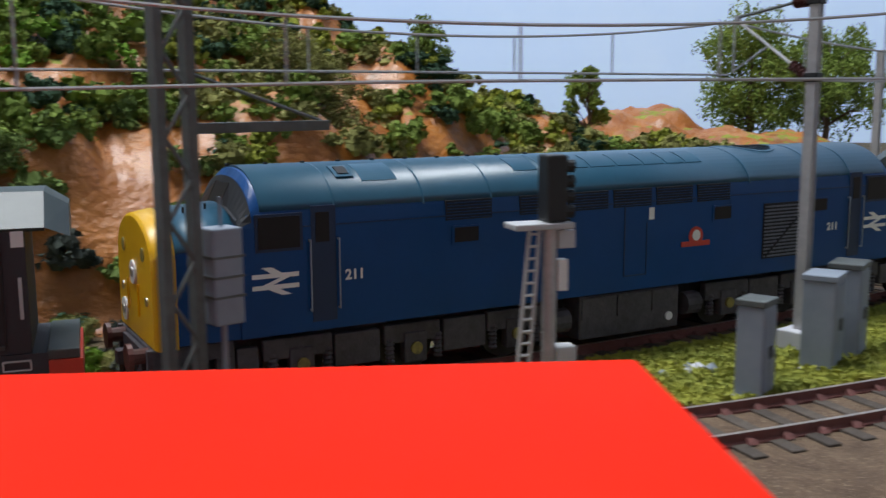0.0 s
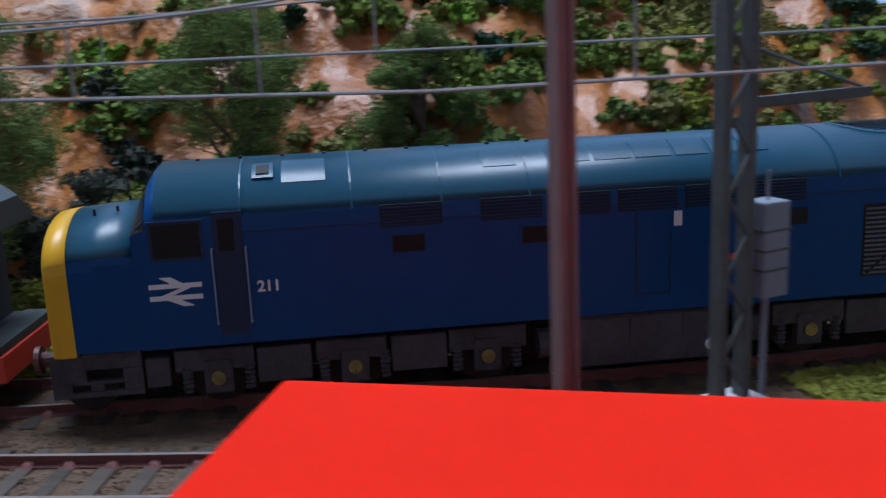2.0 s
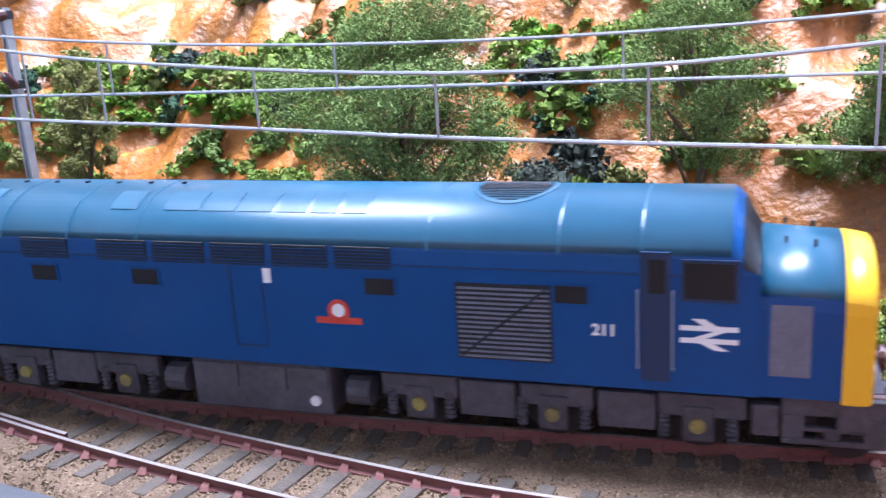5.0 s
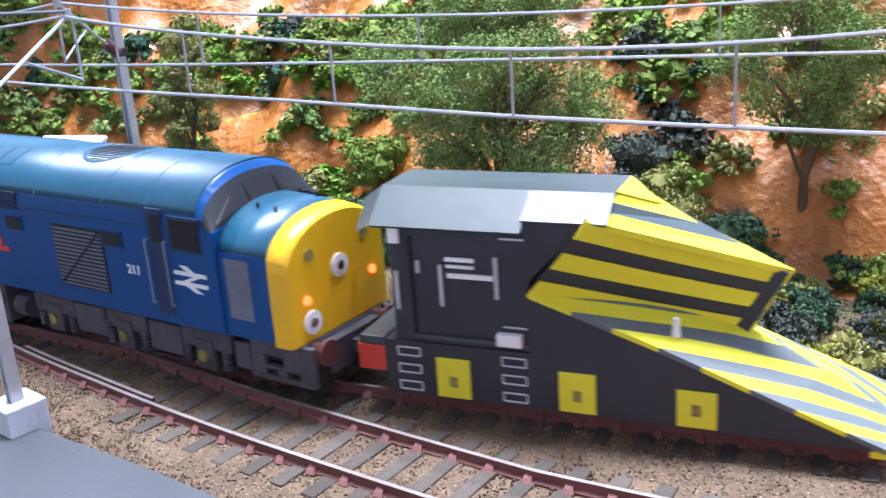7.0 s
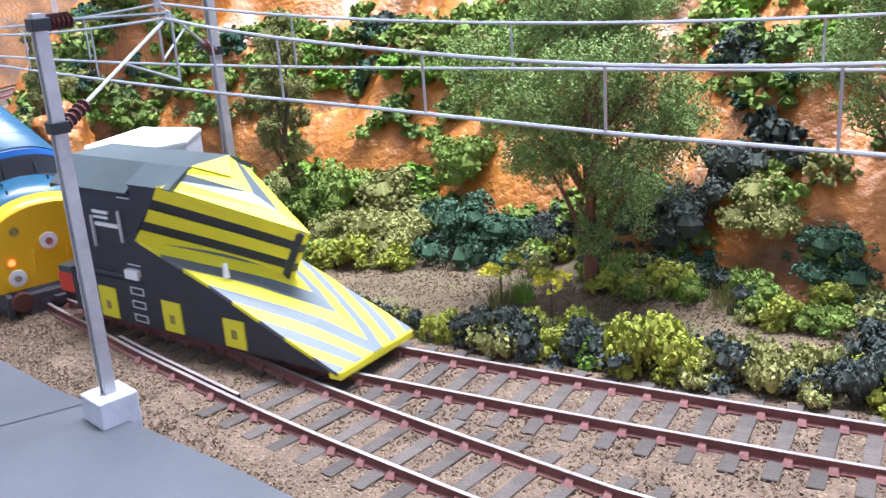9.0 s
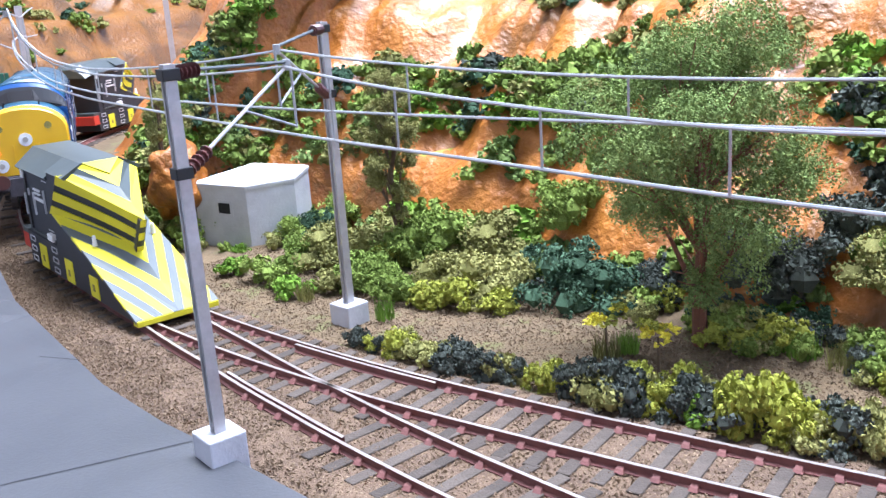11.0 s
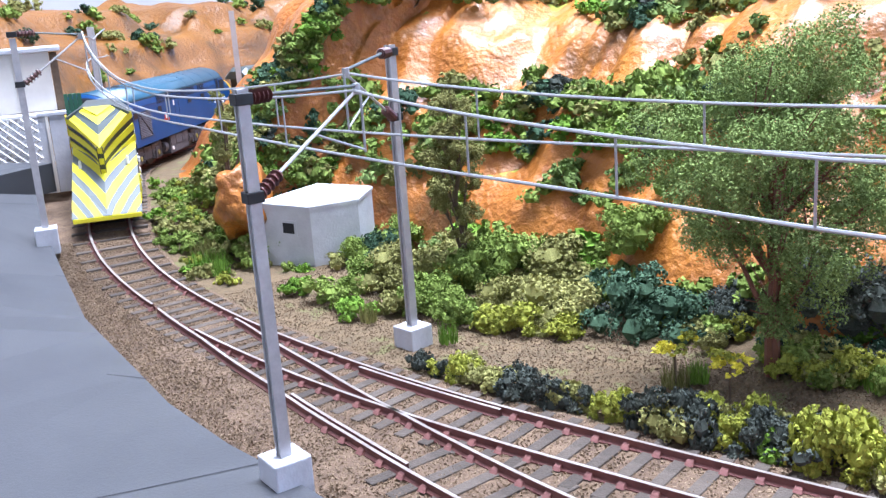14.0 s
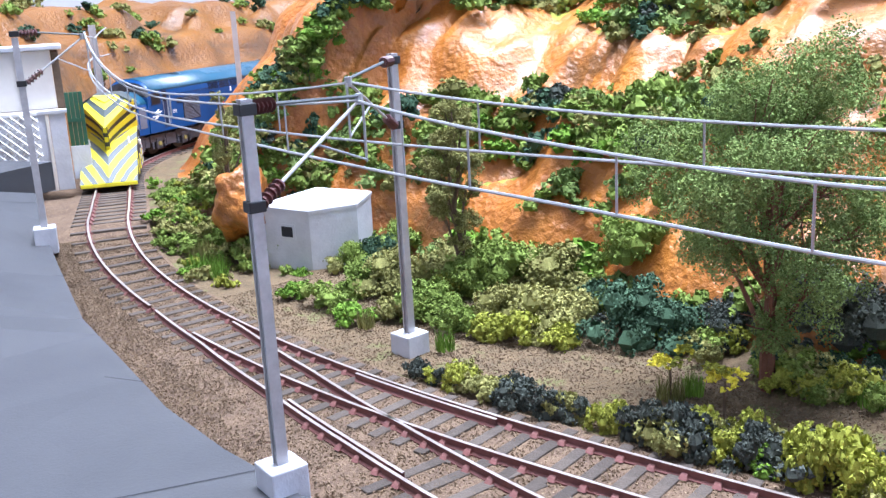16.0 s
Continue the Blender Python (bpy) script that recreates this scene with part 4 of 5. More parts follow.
def build_platform():
    bm = BM()
    poly = EDGE + [(-700, -300), (-700, 262)]
    dense = []
    for (x0, y0), (x1, y1) in zip(poly, poly[1:] + poly[:1]):
        dense += [(x0 + (x1 - x0) * k / 4, y0 + (y1 - y0) * k / 4) for k in range(4)]
    edge = [lift(x, y, 5.0) for x, y in dense]
    top = [bm.verts.new(p) for p in edge]
    low = [bm.verts.new((p[0], p[1], p[2] - 12)) for p in edge]
    for k in range(len(top)):
        bm.faces.new((low[k], low[(k + 1) % len(low)], top[(k + 1) % len(top)], top[k]))
    bmesh.ops.triangulate(bm, faces=[bm.faces.new(top)])
    bmesh.ops.recalc_face_normals(bm, faces=bm.faces)
    pf = part("platform", bm, "platform")
    tagged(pf, "smooth grey concrete platform with fine cracks beside the track", "platform", kind="structure")
    for a, b in (((-330, 128), (-178, 116)), ((-260, 30), (-64, 33)), ((-60, -60), (0, -3)), ((-420, 235), (-318, 238))):
        bm = BM()
        n = 9
        a, b = Vector((*a, 5.0)), Vector((*b, 5.0))
        d = (b - a).normalized()
        w = Vector((-d.y, d.x, 0))
        row = []
        for k in range(n + 1):
            p = a.lerp(b, k / n) + w * 0.9 * noise.noise((k * 1.3, a.x, 0))
            t = 0.22 + 0.12 * noise.noise((k, 3, a.y))
            row.append([lift(*(p + w * t + Vector((0, 0, 0.12)))), lift(*(p - w * t + Vector((0, 0, 0.12))))])
        sheet(bm, row)
        part("expansion_joint", bm, "louvre", pf)
    bm = BM()
    q = [(-560, 120), (-402, 120), (-402, 330), (-560, 330)]
    loft(bm, [[lift(x, y, -8) for x, y in q], [lift(x, y, 12) for x, y in q]])
    tagged(part("upper_platform", bm, "platform"), "raised grey concrete apron behind the platform", "platform", kind="structure")


build_platform()


# ---- overhead line ----
def insulator(bm, a, b, r=1.7, n=5):
    a, b = Vector(a), Vector(b)
    rod(bm, a, b, r * 0.55, seg=8)
    for k in range(n):
        p = a.lerp(b, (k + 0.35) / n)
        q = a.lerp(b, (k + 0.75) / n)
        rod(bm, p, q, r, r * 0.8, seg=10)


def h_post(bm, w, h, z0):
    """An upright of H section, drawn as one outline."""
    f, t, d, g = w / 2, w * 0.24, w * 0.55, w * 0.3
    o = [(-f, -d), (-f + t, -d), (-f + t, -g), (f - t, -g), (f - t, -d), (f, -d), (f, d), (f - t, d), (f - t, g), (-f + t, g), (-f + t, d), (-f, d)]
    loft(bm, [[(x, y, z0) for x, y in o], [(x * 0.92, y * 0.92, z0 + h) for x, y in o]])


def mast(name, at, z_top, label, mat="mast", w=2.5, turn=0.0, base=True, group="overhead line masts", base_mat="concrete"):
    m = thing(name, at, label, "mast", group, turn=turn)
    bm = BM()
    h_post(bm, w, z_top - at[2] - 4, 4)
    post = part("post", bm, mat, m)
    if base:
        part("footing", one(box, -4.5, 4.5, -4.5, 4.5, -5, 6.2, 0.4), base_mat, m, "pale concrete footing block")
    return m


def cantilever(m, at, track, zc, zm, side=0.0):
    """Two insulators on the post, the stay, the tube and the steady arm; places in the world's millimetres."""
    turn = m.matrix_world.to_euler().z
    inv = lambda p: (Matrix.Rotation(-turn, 3, "Z") @ (Vector(p) - Vector(at)))
    d = Vector((track[0] - at[0], track[1] - at[1], 0)).normalized()
    top, low = Vector((at[0], at[1], zm + 3)), Vector((at[0], at[1], zc - 1))
    reach = Vector((track[0], track[1], 0))
    e = reach + Vector((0, 0, zm))
    bm = BM()
    insulator(bm, inv(top + d * 2), inv(top + d * 9))
    part("insulator", bm, "insul", m, "ribbed brown insulator")
    ang = (e - (low + d * 2)).normalized()
    bm = BM()
    insulator(bm, inv(low + d * 2), inv(low + d * 2 + ang * 8), 1.6)
    part("insulator", bm, "insul", m, "ribbed brown insulator")
    for z in (top.z, low.z):
        part("clamp", one(box, -1.7, 1.7, -1.9, 1.9, z - at[2] - 1.2, z - at[2] + 1.2, 0.2), "signalblack", m)
    bm = BM()
    rod(bm, inv(top + d * 9), inv(e + Vector((0, 0, 1))), 0.45)
    part("stay_rod", bm, "mastdark", m)
    bm = BM()
    rod(bm, inv(low + d * 2 + ang * 8), inv(e), 0.42)
    part("cantilever_tube", bm, "mast", m)
    bm = BM()
    rod(bm, inv(e + d * 1.5), inv(e + d * 1.5 + Vector((0, 0, zc - zm + 1))), 0.32)
    rod(bm, inv(e.lerp(low, 0.45)), inv(e + d * 1.5 + Vector((0, 0, zc - zm + 1.5))), 0.3)
    part("steady_arm", bm, "wire", m)
    bm = BM()
    rod(bm, inv(e + Vector((0, 0, -1))), inv(e + Vector((0, 0, 1.6))), 1.0, seg=8)
    part("wire_clamp", bm, "wire", m)


def xy(s, n):
    p = off(s, n)
    return p[0], p[1]


NEAR_MAST, FAR_MAST, LEFT_MAST = (10.5, -7.5, 4.8), lift(-9.0, 96.0, -2.0), lift(-238, 165, 4.8)
ZC, ZM = 70.0, 86.0
m1 = mast("catenary_mast", NEAR_MAST, 91, "grey steel catenary mast on a concrete block", turn=-30)
cantilever(m1, NEAR_MAST, xy(-38, branch(-38) + 2), ZC, ZM)
m2 = mast("catenary_mast", FAR_MAST, 93, "pale grey catenary mast on a concrete block among bushes", turn=-22)
cantilever(m2, FAR_MAST, xy(-60, 0), ZC + 2.5 + rise(-60), ZM + 2 + rise(-60))
m3 = mast("catenary_mast", LEFT_MAST, 101.5, "grey steel catenary mast on the far platform", turn=-45)
cantilever(m3, LEFT_MAST, xy(-330, 0), ZC + rise(-330), ZM + rise(-330))
beyond = lambda p, k: tuple(e + (c - e) * k for e, c in zip(EYE, p))
m4 = mast("catenary_mast", beyond(lift(-421, 406, -3), 1.32), 102, "white catenary mast behind the main track", turn=-50, w=4.4)
m5 = mast("catenary_mast", beyond(lift(-371, 515, 2), 1.3), 106, "white catenary mast by the rock cutting", turn=-55, w=3.6)
m6 = mast("catenary_mast", (215, -94, -4), 118, "brown painted catenary mast beside the branch track", mat="purple", w=2.6, turn=8, base=False)
m7 = mast("catenary_mast", (437, -52, -3), 92, "pale grey catenary mast by the equipment cabinets", w=2.7, turn=10)
cantilever(m7, (437, -52, -3), xy(395, -2), ZC + 2, ZM + 2)
m8 = mast("catenary_mast", (*xy(525, 30), -3), 84, "distant grey catenary mast behind the main track", w=2.6, turn=10)


def build_lattice():
    at = (271.5, -40.0, -3.0)
    m = thing("lattice_mast", at, "dark grey lattice catenary mast with a grey box", "mast", "overhead line masts", turn=12)
    part("footing", one(box, -7, 7, -4.5, 4.5, 0, 4.0, 0.4), "concrete", m, "pale concrete footing")
    for x in (-3.2, 3.2):
        part("upright", one(box, x - 0.95, x + 0.95, -1.6, 1.6, 4, 122, 0.1), "mastdark", m)
    for k in range(14):
        z = 6 + k * 8
        a = (-2.6, 0, z) if k % 2 else (2.6, 0, z)
        b = (2.6, 0, z + 8) if k % 2 else (-2.6, 0, z + 8)
        bm = BM()
        rod(bm, (a[0], -1.2, a[2]), (b[0], -1.2, b[2]), 0.5, seg=5)
        part("lacing_bar", bm, "mastdark", m)
    part("bracket_arm", one(box, 4, 36, -0.8, 0.8, 62.5, 64.6, 0.15), "mastdark", m)
    part("bracket_brace", one(rod, (4, 0, 74), (34, 0, 64.5), 0.4), "mastdark", m)
    bx = part("equipment_box", one(box, 5.6, 12.2, -3, 3, 24.5, 44, 0.4), "cabinet", m, "grey ribbed equipment box")
    for z in (30, 34, 38):
        part("box_strap", one(box, 5.4, 12.4, -3.2, 3.2, z, z + 0.5), "mastdark", bx)
    part("cable", one(rod, (9, 0, 2), (9, 0, 24.5), 0.7), "cabinet", m)
    part("cable", one(rod, (9, 0, 44), (9, 0, 50), 0.4), "cabinet", m)


build_lattice()


def wire(name, pts, r, label):
    bm = BM()
    for a, b in zip(pts, pts[1:]):
        rod(bm, a, b, r, seg=6)
    return tagged(part(name, bm, "wire"), label, "wire")


def span(s0, s1, fn, zc, sag, zm, drops, label):
    """Messenger, contact wire and droppers between two supports."""
    n = 16
    mid, half = (s0 + s1) / 2, (s1 - s0) / 2
    low = zc if callable(zc) else (lambda s: zc)
    zmes = lambda s: low(s) + sag + (zm - low(s) - sag) * ((s - mid) / half) ** 2
    ss = [s0 + (s1 - s0) * k / n for k in range(n + 1)]
    top = thing("overhead_wires", (0, 0, 0), label, "overhead wire", "overhead wires")
    for nm, f in (("contact_wire", low), ("messenger_wire", zmes)):
        bm = BM()
        pts = [off(s, fn(s), f(s)) for s in ss]
        q = 6
        rings = []
        for k, p in enumerate(pts):
            d = (Vector(pts[min(k + 1, n)]) - Vector(pts[max(k - 1, 0)])).normalized()
            w, u = Vector((-d.y, d.x, 0)).normalized(), Vector((0, 0, 1))
            rings.append([tuple(Vector(p) + (w * math.cos(j * math.tau / q) + u * math.sin(j * math.tau / q)) * 0.36) for j in range(q)])
        loft(bm, rings)
        part(nm, bm, "wire", top)
    for s in drops:
        part("dropper", one(rod, off(s, fn(s), low(s)), off(s, fn(s), zmes(s)), 0.26, seg=5), "wire", top)


LBL = "taut grey contact and messenger wires with short droppers"
near_fn = lambda s: branch(s) + 1.0
span(-38, 168, near_fn, lambda s: float(np.interp(s, [-38, 20, 60, 110, 168], [70, 70, 69.3, 68.2, 67.2])), 10.5, ZM, (-20, 2, 40, 76, 110, 141), LBL)
span(-330, -38, near_fn, ZC, 9, ZM, (-270, -220, -170, -120, -75), LBL)
span(168, 400, lambda s: branch(s) + 1, lambda s: float(np.interp(s, [168, 260, 400], [67.2, 69, 70])), 10, ZM + 2, (200, 240, 280, 320, 360), LBL)
span(400, 640, lambda s: branch(s) + 1, ZC, 10, ZM + 2, (440, 480, 520, 560, 600), LBL)
far_fn = lambda s: 1.0
span(-60, 205, far_fn, ZC + 2.5, 9, ZM + 2, (-16, 41, 102, 160), LBL)
span(-330, -60, far_fn, ZC + 2.5, 8, ZM + 2, (-290, -250, -210, -170, -130, -95), LBL)
span(205, 395, far_fn, ZC + 2.5, 9, ZM + 2, (235, 262, 290, 318, 350), LBL)
span(395, 640, far_fn, ZC + 1, 9, ZM + 2, (430, 470, 510, 550, 600), LBL)
span(-560, -330, far_fn, ZC, 9, ZM, (-500, -440, -380), LBL)


# ---- red box in front ----
def build_red_box():
    u = Vector((105, -52.5, 0)).normalized()
    turn = math.degrees(math.atan2(u.y, u.x))
    ob = thing("red_box", (178, -104.5, -4.5), "plain glossy red box-shaped body standing before the tracks", "box", turn=turn)
    part("body", one(box, 0, 117.5, -46, 0, 0, 44.6, 0.8), "red", ob)
    part("lid", one(box, 0.0, 117.5, -46, 0, 44.6, 45.6, 0.45), "red", ob)


build_red_box()


# ---- lineside things ----
def build_signal():
    at = (345, -56, -3)
    s = thing("colour_light_signal", at, "grey colour light signal with a ladder and black head", "signal", turn=-12)
    part("post", one(rod, (3, 0, 0), (3, 0, 42), 1.6, seg=10), "mast", s)
    lad = part("ladder", one(rod, (-5.4, 0, 0), (-1.8, 0, 41), 0.45), "handrail", s, "pale grey ladder")
    part("stile", one(rod, (-2.4, 0, 0), (0.6, 0, 41), 0.45), "handrail", lad)
    for k in range(15):
        z = 2 + k * 2.7
        x = -5.4 + 3.6 * z / 41
        part("rung", one(rod, (x, 0, z), (x + 3.0 - 0.6 * z / 41, 0, z), 0.32), "handrail", lad)
    part("gallery", one(box, -6.5, 7.5, -3.5, 3.5, 41, 42.4, 0.3), "handrail", s, "pale railed gallery")
    hd = part("signal_head", one(box, 1.2, 6, -2.8, 2.8, 42.5, 57, 0.5), "signalblack", s, "black signal head")
    for k in range(4):
        part("lamp_hood", one(rod, (6, 0, 44.6 + k * 3.3), (8.4, 0, 44.4 + k * 3.3), 1.3, 1.5, seg=10), "signalblack", hd)
    part("identity_plate", one(box, 4.6, 7.0, -1.2, 1.2, 27, 34, 0.1), "white", s, "small white plate")
    part("side_plate", one(box, 4.4, 8.6, -1.4, 1.4, 36.5, 40.5, 0.2), "handrail", s)
    part("junction_box", one(box, 4.2, 9, -2.2, 2.2, 10, 14.5, 0.3), "handrail", s)


build_signal()


def cabinet(at, w, d, h, turn, lid, label):
    c = thing("equipment_cabinet", at, label, "cabinet", "lineside cabinets", turn=turn)
    b = part("body", one(box, -w / 2, w / 2, -d / 2, d / 2, 1, h, 0.3), "cabinet", c)
    part("lid", one(box, -w / 2 - 0.4, w / 2 + 0.4, -d / 2 - 0.4, d / 2 + 0.4, h, h + 1.6, 0.3), lid, c)
    part("plinth", one(box, -w / 2 - 1.6, w / 2 + 1.6, -d / 2 - 1.6, d / 2 + 1.6, 0, 1.0, 0.2), "concrete", c)
    for sx in (-1, 1):
        dr = part("door", one(box, *sorted((sx * 0.2, sx * (w / 2 - 0.5))), -d / 2 - 0.25, -d / 2, 2, h - 1, 0.1), "cabinet", c)
        part("handle", one(box, *sorted((sx * 0.6, sx * 1.1)), -d / 2 - 0.7, -d / 2 - 0.2, h * 0.45, h * 0.58), "mastdark", dr)


cabinet((394.5, -74, -3.2), 7.6, 6.5, 22, 20, "mastdark", "slim blue-grey cabinet with a dark cap on grass")
cabinet((428, -66, -3.2), 10.5, 8, 23.5, 25, "cabinet", "wide blue-grey cabinet with a sloped lid on a slab")
cabinet((443, -62, -3.2), 10.5, 8, 24.5, 25, "mastdark", "dark green-grey cabinet beside the wide one")
for k in range(9):
    rr = random.Random(k)
    bm = BM()
    bmesh.ops.create_icosphere(bm, subdivisions=1, radius=rr.uniform(1.2, 2.6))
    for v in bm.verts:
        v.co *= 0.75 + 0.5 * noise.noise((v.co.x, v.co.y, v.co.z + k))
    ob = tagged(part("rubble_stone", bm, "cabinet" if k % 3 else "concrete"), "small grey rubble stone on the grass", "stone", "rubble heap")
    ob.location = ((384 + rr.uniform(0, 16)) * MM, (-53 + rr.uniform(-4, 3)) * MM, -1.8 * MM)


def build_pillbox():
    c = [(-127, 184), (-97, 178.5), (-83, 196), (-90, 222), (-122, 226)]
    p = thing("pillbox", (0, 0, 0), "small white concrete pillbox with a square embrasure", "pillbox")
    bm = BM()
    loft(bm, [[lift(x, y, -14) for x, y in c], [lift(x, y, 21.0) for x, y in c]])
    wl = part("wall", bm, "concrete", p)
    cx, cy = -101, 203
    o = lambda k: [(cx + (x - cx) * k, cy + (y - cy) * k) for x, y in c]
    bm = BM()
    loft(bm, [[lift(x, y, 21.0) for x, y in o(1.03)], [lift(x, y, 22.4) for x, y in o(1.03)], [lift(x, y, 23.0) for x, y in o(0.97)]])
    part("roof_slab", bm, "concrete", p, "flat concrete roof slab")
    a, b = Vector((-127, 184, 0)), Vector((-94, 178, 0))
    d = (b - a).normalized()
    n = Vector((d.y, -d.x, 0))
    q = a + d * 17.5
    for w, dep, mat, nm in ((4.6, 0.5, "concrete", "embrasure_frame"), (3.2, 0.8, "louvre", "embrasure")):
        pts = [q - d * w, q + d * w]
        bm = BM()
        z0, z1 = (8.6, 15.6) if mat == "concrete" else (9.8, 14.4)
        r = [(pts[0], z0), (pts[1], z0), (pts[1], z1), (pts[0], z1)]
        loft(bm, [[lift(v.x + n.x * dep, v.y + n.y * dep, z) for v, z in r], [lift(v.x - n.x * 0.6, v.y - n.y * 0.6, z) for v, z in r]])
        part(nm, bm, mat, wl)


build_pillbox()


def boulder(at, size, seed, label):
    bm = BM()
    bmesh.ops.create_icosphere(bm, subdivisions=4, radius=1.0)
    for v in bm.verts:
        k = 1 + 0.45 * noise.noise(v.co * 1.3 + Vector((seed, 0, 0))) + 0.16 * noise.noise(v.co * 4.1 + Vector((0, seed, 0)))
        v.co = Vector((v.co.x * size[0], v.co.y * size[1], v.co.z * size[2])) * k
    ob = tagged(part("boulder", bm, "rock", smooth=True), label, "rock", "rock outcrops")
    ob.location = tuple(c * MM for c in at)
    return ob


boulder((-124, 170, 27), (12, 12, 16), 3, "terracotta rock outcrop beside the concrete pillbox")


YARD, YARD_TURN = (-289, 202), 46


def yard(name, z, label, category, x=0.0, y=0.0):
    """A thing of the yard at the platform's far end, x along the wall and y behind it."""
    c, s = math.cos(math.radians(YARD_TURN)), math.sin(math.radians(YARD_TURN))
    return thing(name, (YARD[0] + c * x - s * y, YARD[1] + s * x + c * y, z), label, category, turn=YARD_TURN)


def build_goods_shed():
    w = yard("retaining_wall", 18, "pale grey concrete panel wall behind the platform", "wall")
    part("coping", one(box, -61, 27, -0.6, 7, 41, 43, 0.3), "concrete", w)
    for k in range(9):
        x = -60 + k * 9.6
        part("panel", one(box, x + 0.9, x + 9.2, 0.4, 6, 0, 41, 0.2), "concrete", w)
        part("wall_post", one(box, x - 0.9, x + 0.7, -0.4, 6, 0, 41.6, 0.2), "cream", w)
    b = yard("shed", 61, "white rendered railway shed with a brown end wall", "building", y=8)
    wl = part("wall", one(box, -60, 23, 0, 26, 0, 31, 0.4), "cream", b)
    part("end_wall", one(box, 23.2, 27, 0, 26, 0, 30, 0.3), "bark2", b, "shaded brown end wall")
    part("roof", one(box, -62, 29, -2.5, 28, 31, 33.5, 0.5), "concrete", b, "flat pale roof slab")
    for x in (-42, -18, 6):
        part("gutter_pipe", one(rod, (x, -0.8, 0), (x, -0.8, 31), 0.6), "handrail", wl)
    f = yard("lattice_fence", 26, "white criss-cross lattice fence before the wall", "fence", x=-22, y=-5)
    part("rail", one(box, -34, 34, -0.5, 0.5, 33.4, 35, 0.2), "white", f)
    part("rail", one(box, -34, 34, -0.5, 0.5, 0, 1.4, 0.2), "white", f)
    for k in range(-4, 15):
        x = -34 + k * 4.6
        for sg in (-1, 1):
            a, e = (x, x + 33) if sg > 0 else (x + 33, x)
            u0, u1 = sorted([min(1.0, max(0.0, (lim - a) / (e - a))) for lim in (-34, 34)])
            if u1 - u0 > 0.03:
                part("slat", one(rod, (a + (e - a) * u0, 0.35 * sg, 1 + 32.5 * u0), (a + (e - a) * u1, 0.35 * sg, 1 + 32.5 * u1), 0.62, seg=4), "white", f)
    g = yard("green_gate", 40, "dark green boarded gate at the end of the wall", "gate", x=31.5, y=9)
    for k in range(4):
        part("board", one(box, -4.6 + k * 2.3, -2.5 + k * 2.3, -0.6, 0.6, 0, 29, 0.15), "greenpaint", g)
    part("brace", one(box, -4.6, 4.4, -1.0, -0.6, 13, 15, 0.1), "greenpaint", g)
    part("sill", one(box, -5, 5, -1, 1, -18, 0, 0.2), "concrete", g)


M["greenpaint"] = material("dark_green_paint", (0.02, 0.11, 0.06), (0.014, 0.08, 0.045), rough=0.55, scale=120, bump=0.1)
M["cream"] = material("cream_render", (0.74, 0.71, 0.66), (0.6, 0.56, 0.51), rough=0.8, scale=70, bump=0.2)
build_goods_shed()


# ---- backdrop ----
def build_backdrop():
    for name, mat, label, a0, a1 in (("backdrop_sky", "sky", "pale blue painted sky board with an added faint glow behind the hill", -12, 96), ("backdrop_wall", "pale", "bright white hall wall beyond the layout", 96, 348)):
        bm = BM()
        rows = []
        for k in range(33):
            a = math.radians(a0 + (a1 - a0) * k / 32)
            rows.append([(100 + 1750 * math.cos(a), -50 + 1450 * math.sin(a), z) for z in (-400, 2200)])
        sheet(bm, rows)
        ob = part(name, bm, mat, smooth=True)
        tagged(ob, label, "backdrop", kind="structure")


M["sky"] = material("glowing_painted_sky", (0.5, 0.68, 1.0), (0.7, 0.82, 1.0), rough=0.9, scale=2.0, bump=0)
# Faint emission added to the board so that its blue stays bright.
M["sky"].node_tree.nodes["Principled BSDF"].inputs["Emission Color"].default_value = (0.4, 0.62, 1.0, 1)
M["sky"].node_tree.nodes["Principled BSDF"].inputs["Emission Strength"].default_value = 0.28
M["pale"] = material("hall_white", (0.5, 0.5, 0.51), (0.44, 0.44, 0.46), rough=0.8, scale=2.0, bump=0)
build_backdrop()


# ---- planting ----
def flakes(centres, outward, sizes, rng, jitter=0.7):
    """Small folded leaf grains, four corners each, facing roughly outward."""
    n = len(centres)
    w = outward + rng.normal(0, jitter, (n, 3))
    w /= np.linalg.norm(w, axis=1)[:, None] + 1e-9
    u = np.cross(w, rng.normal(0, 1, (n, 3)))
    u /= np.linalg.norm(u, axis=1)[:, None] + 1e-9
    v = np.cross(w, u)
    s = sizes[:, None]
    e = lambda: s * rng.uniform(0.6, 1.3, (n, 1))
    q = np.stack([centres + u * e(), centres + v * e() - w * s * 0.5, centres - u * e(), centres - v * e() - w * s * 0.4], 1).reshape(-1, 3)
    k = np.arange(n)[:, None] * 4
    f = np.concatenate([k + [0, 1, 2], k + [0, 2, 3]], 1).reshape(-1, 3)
    return q, f


def unit(rng, n):
    d = rng.normal(0, 1, (n, 3))
    return d / (np.linalg.norm(d, axis=1)[:, None] + 1e-9)


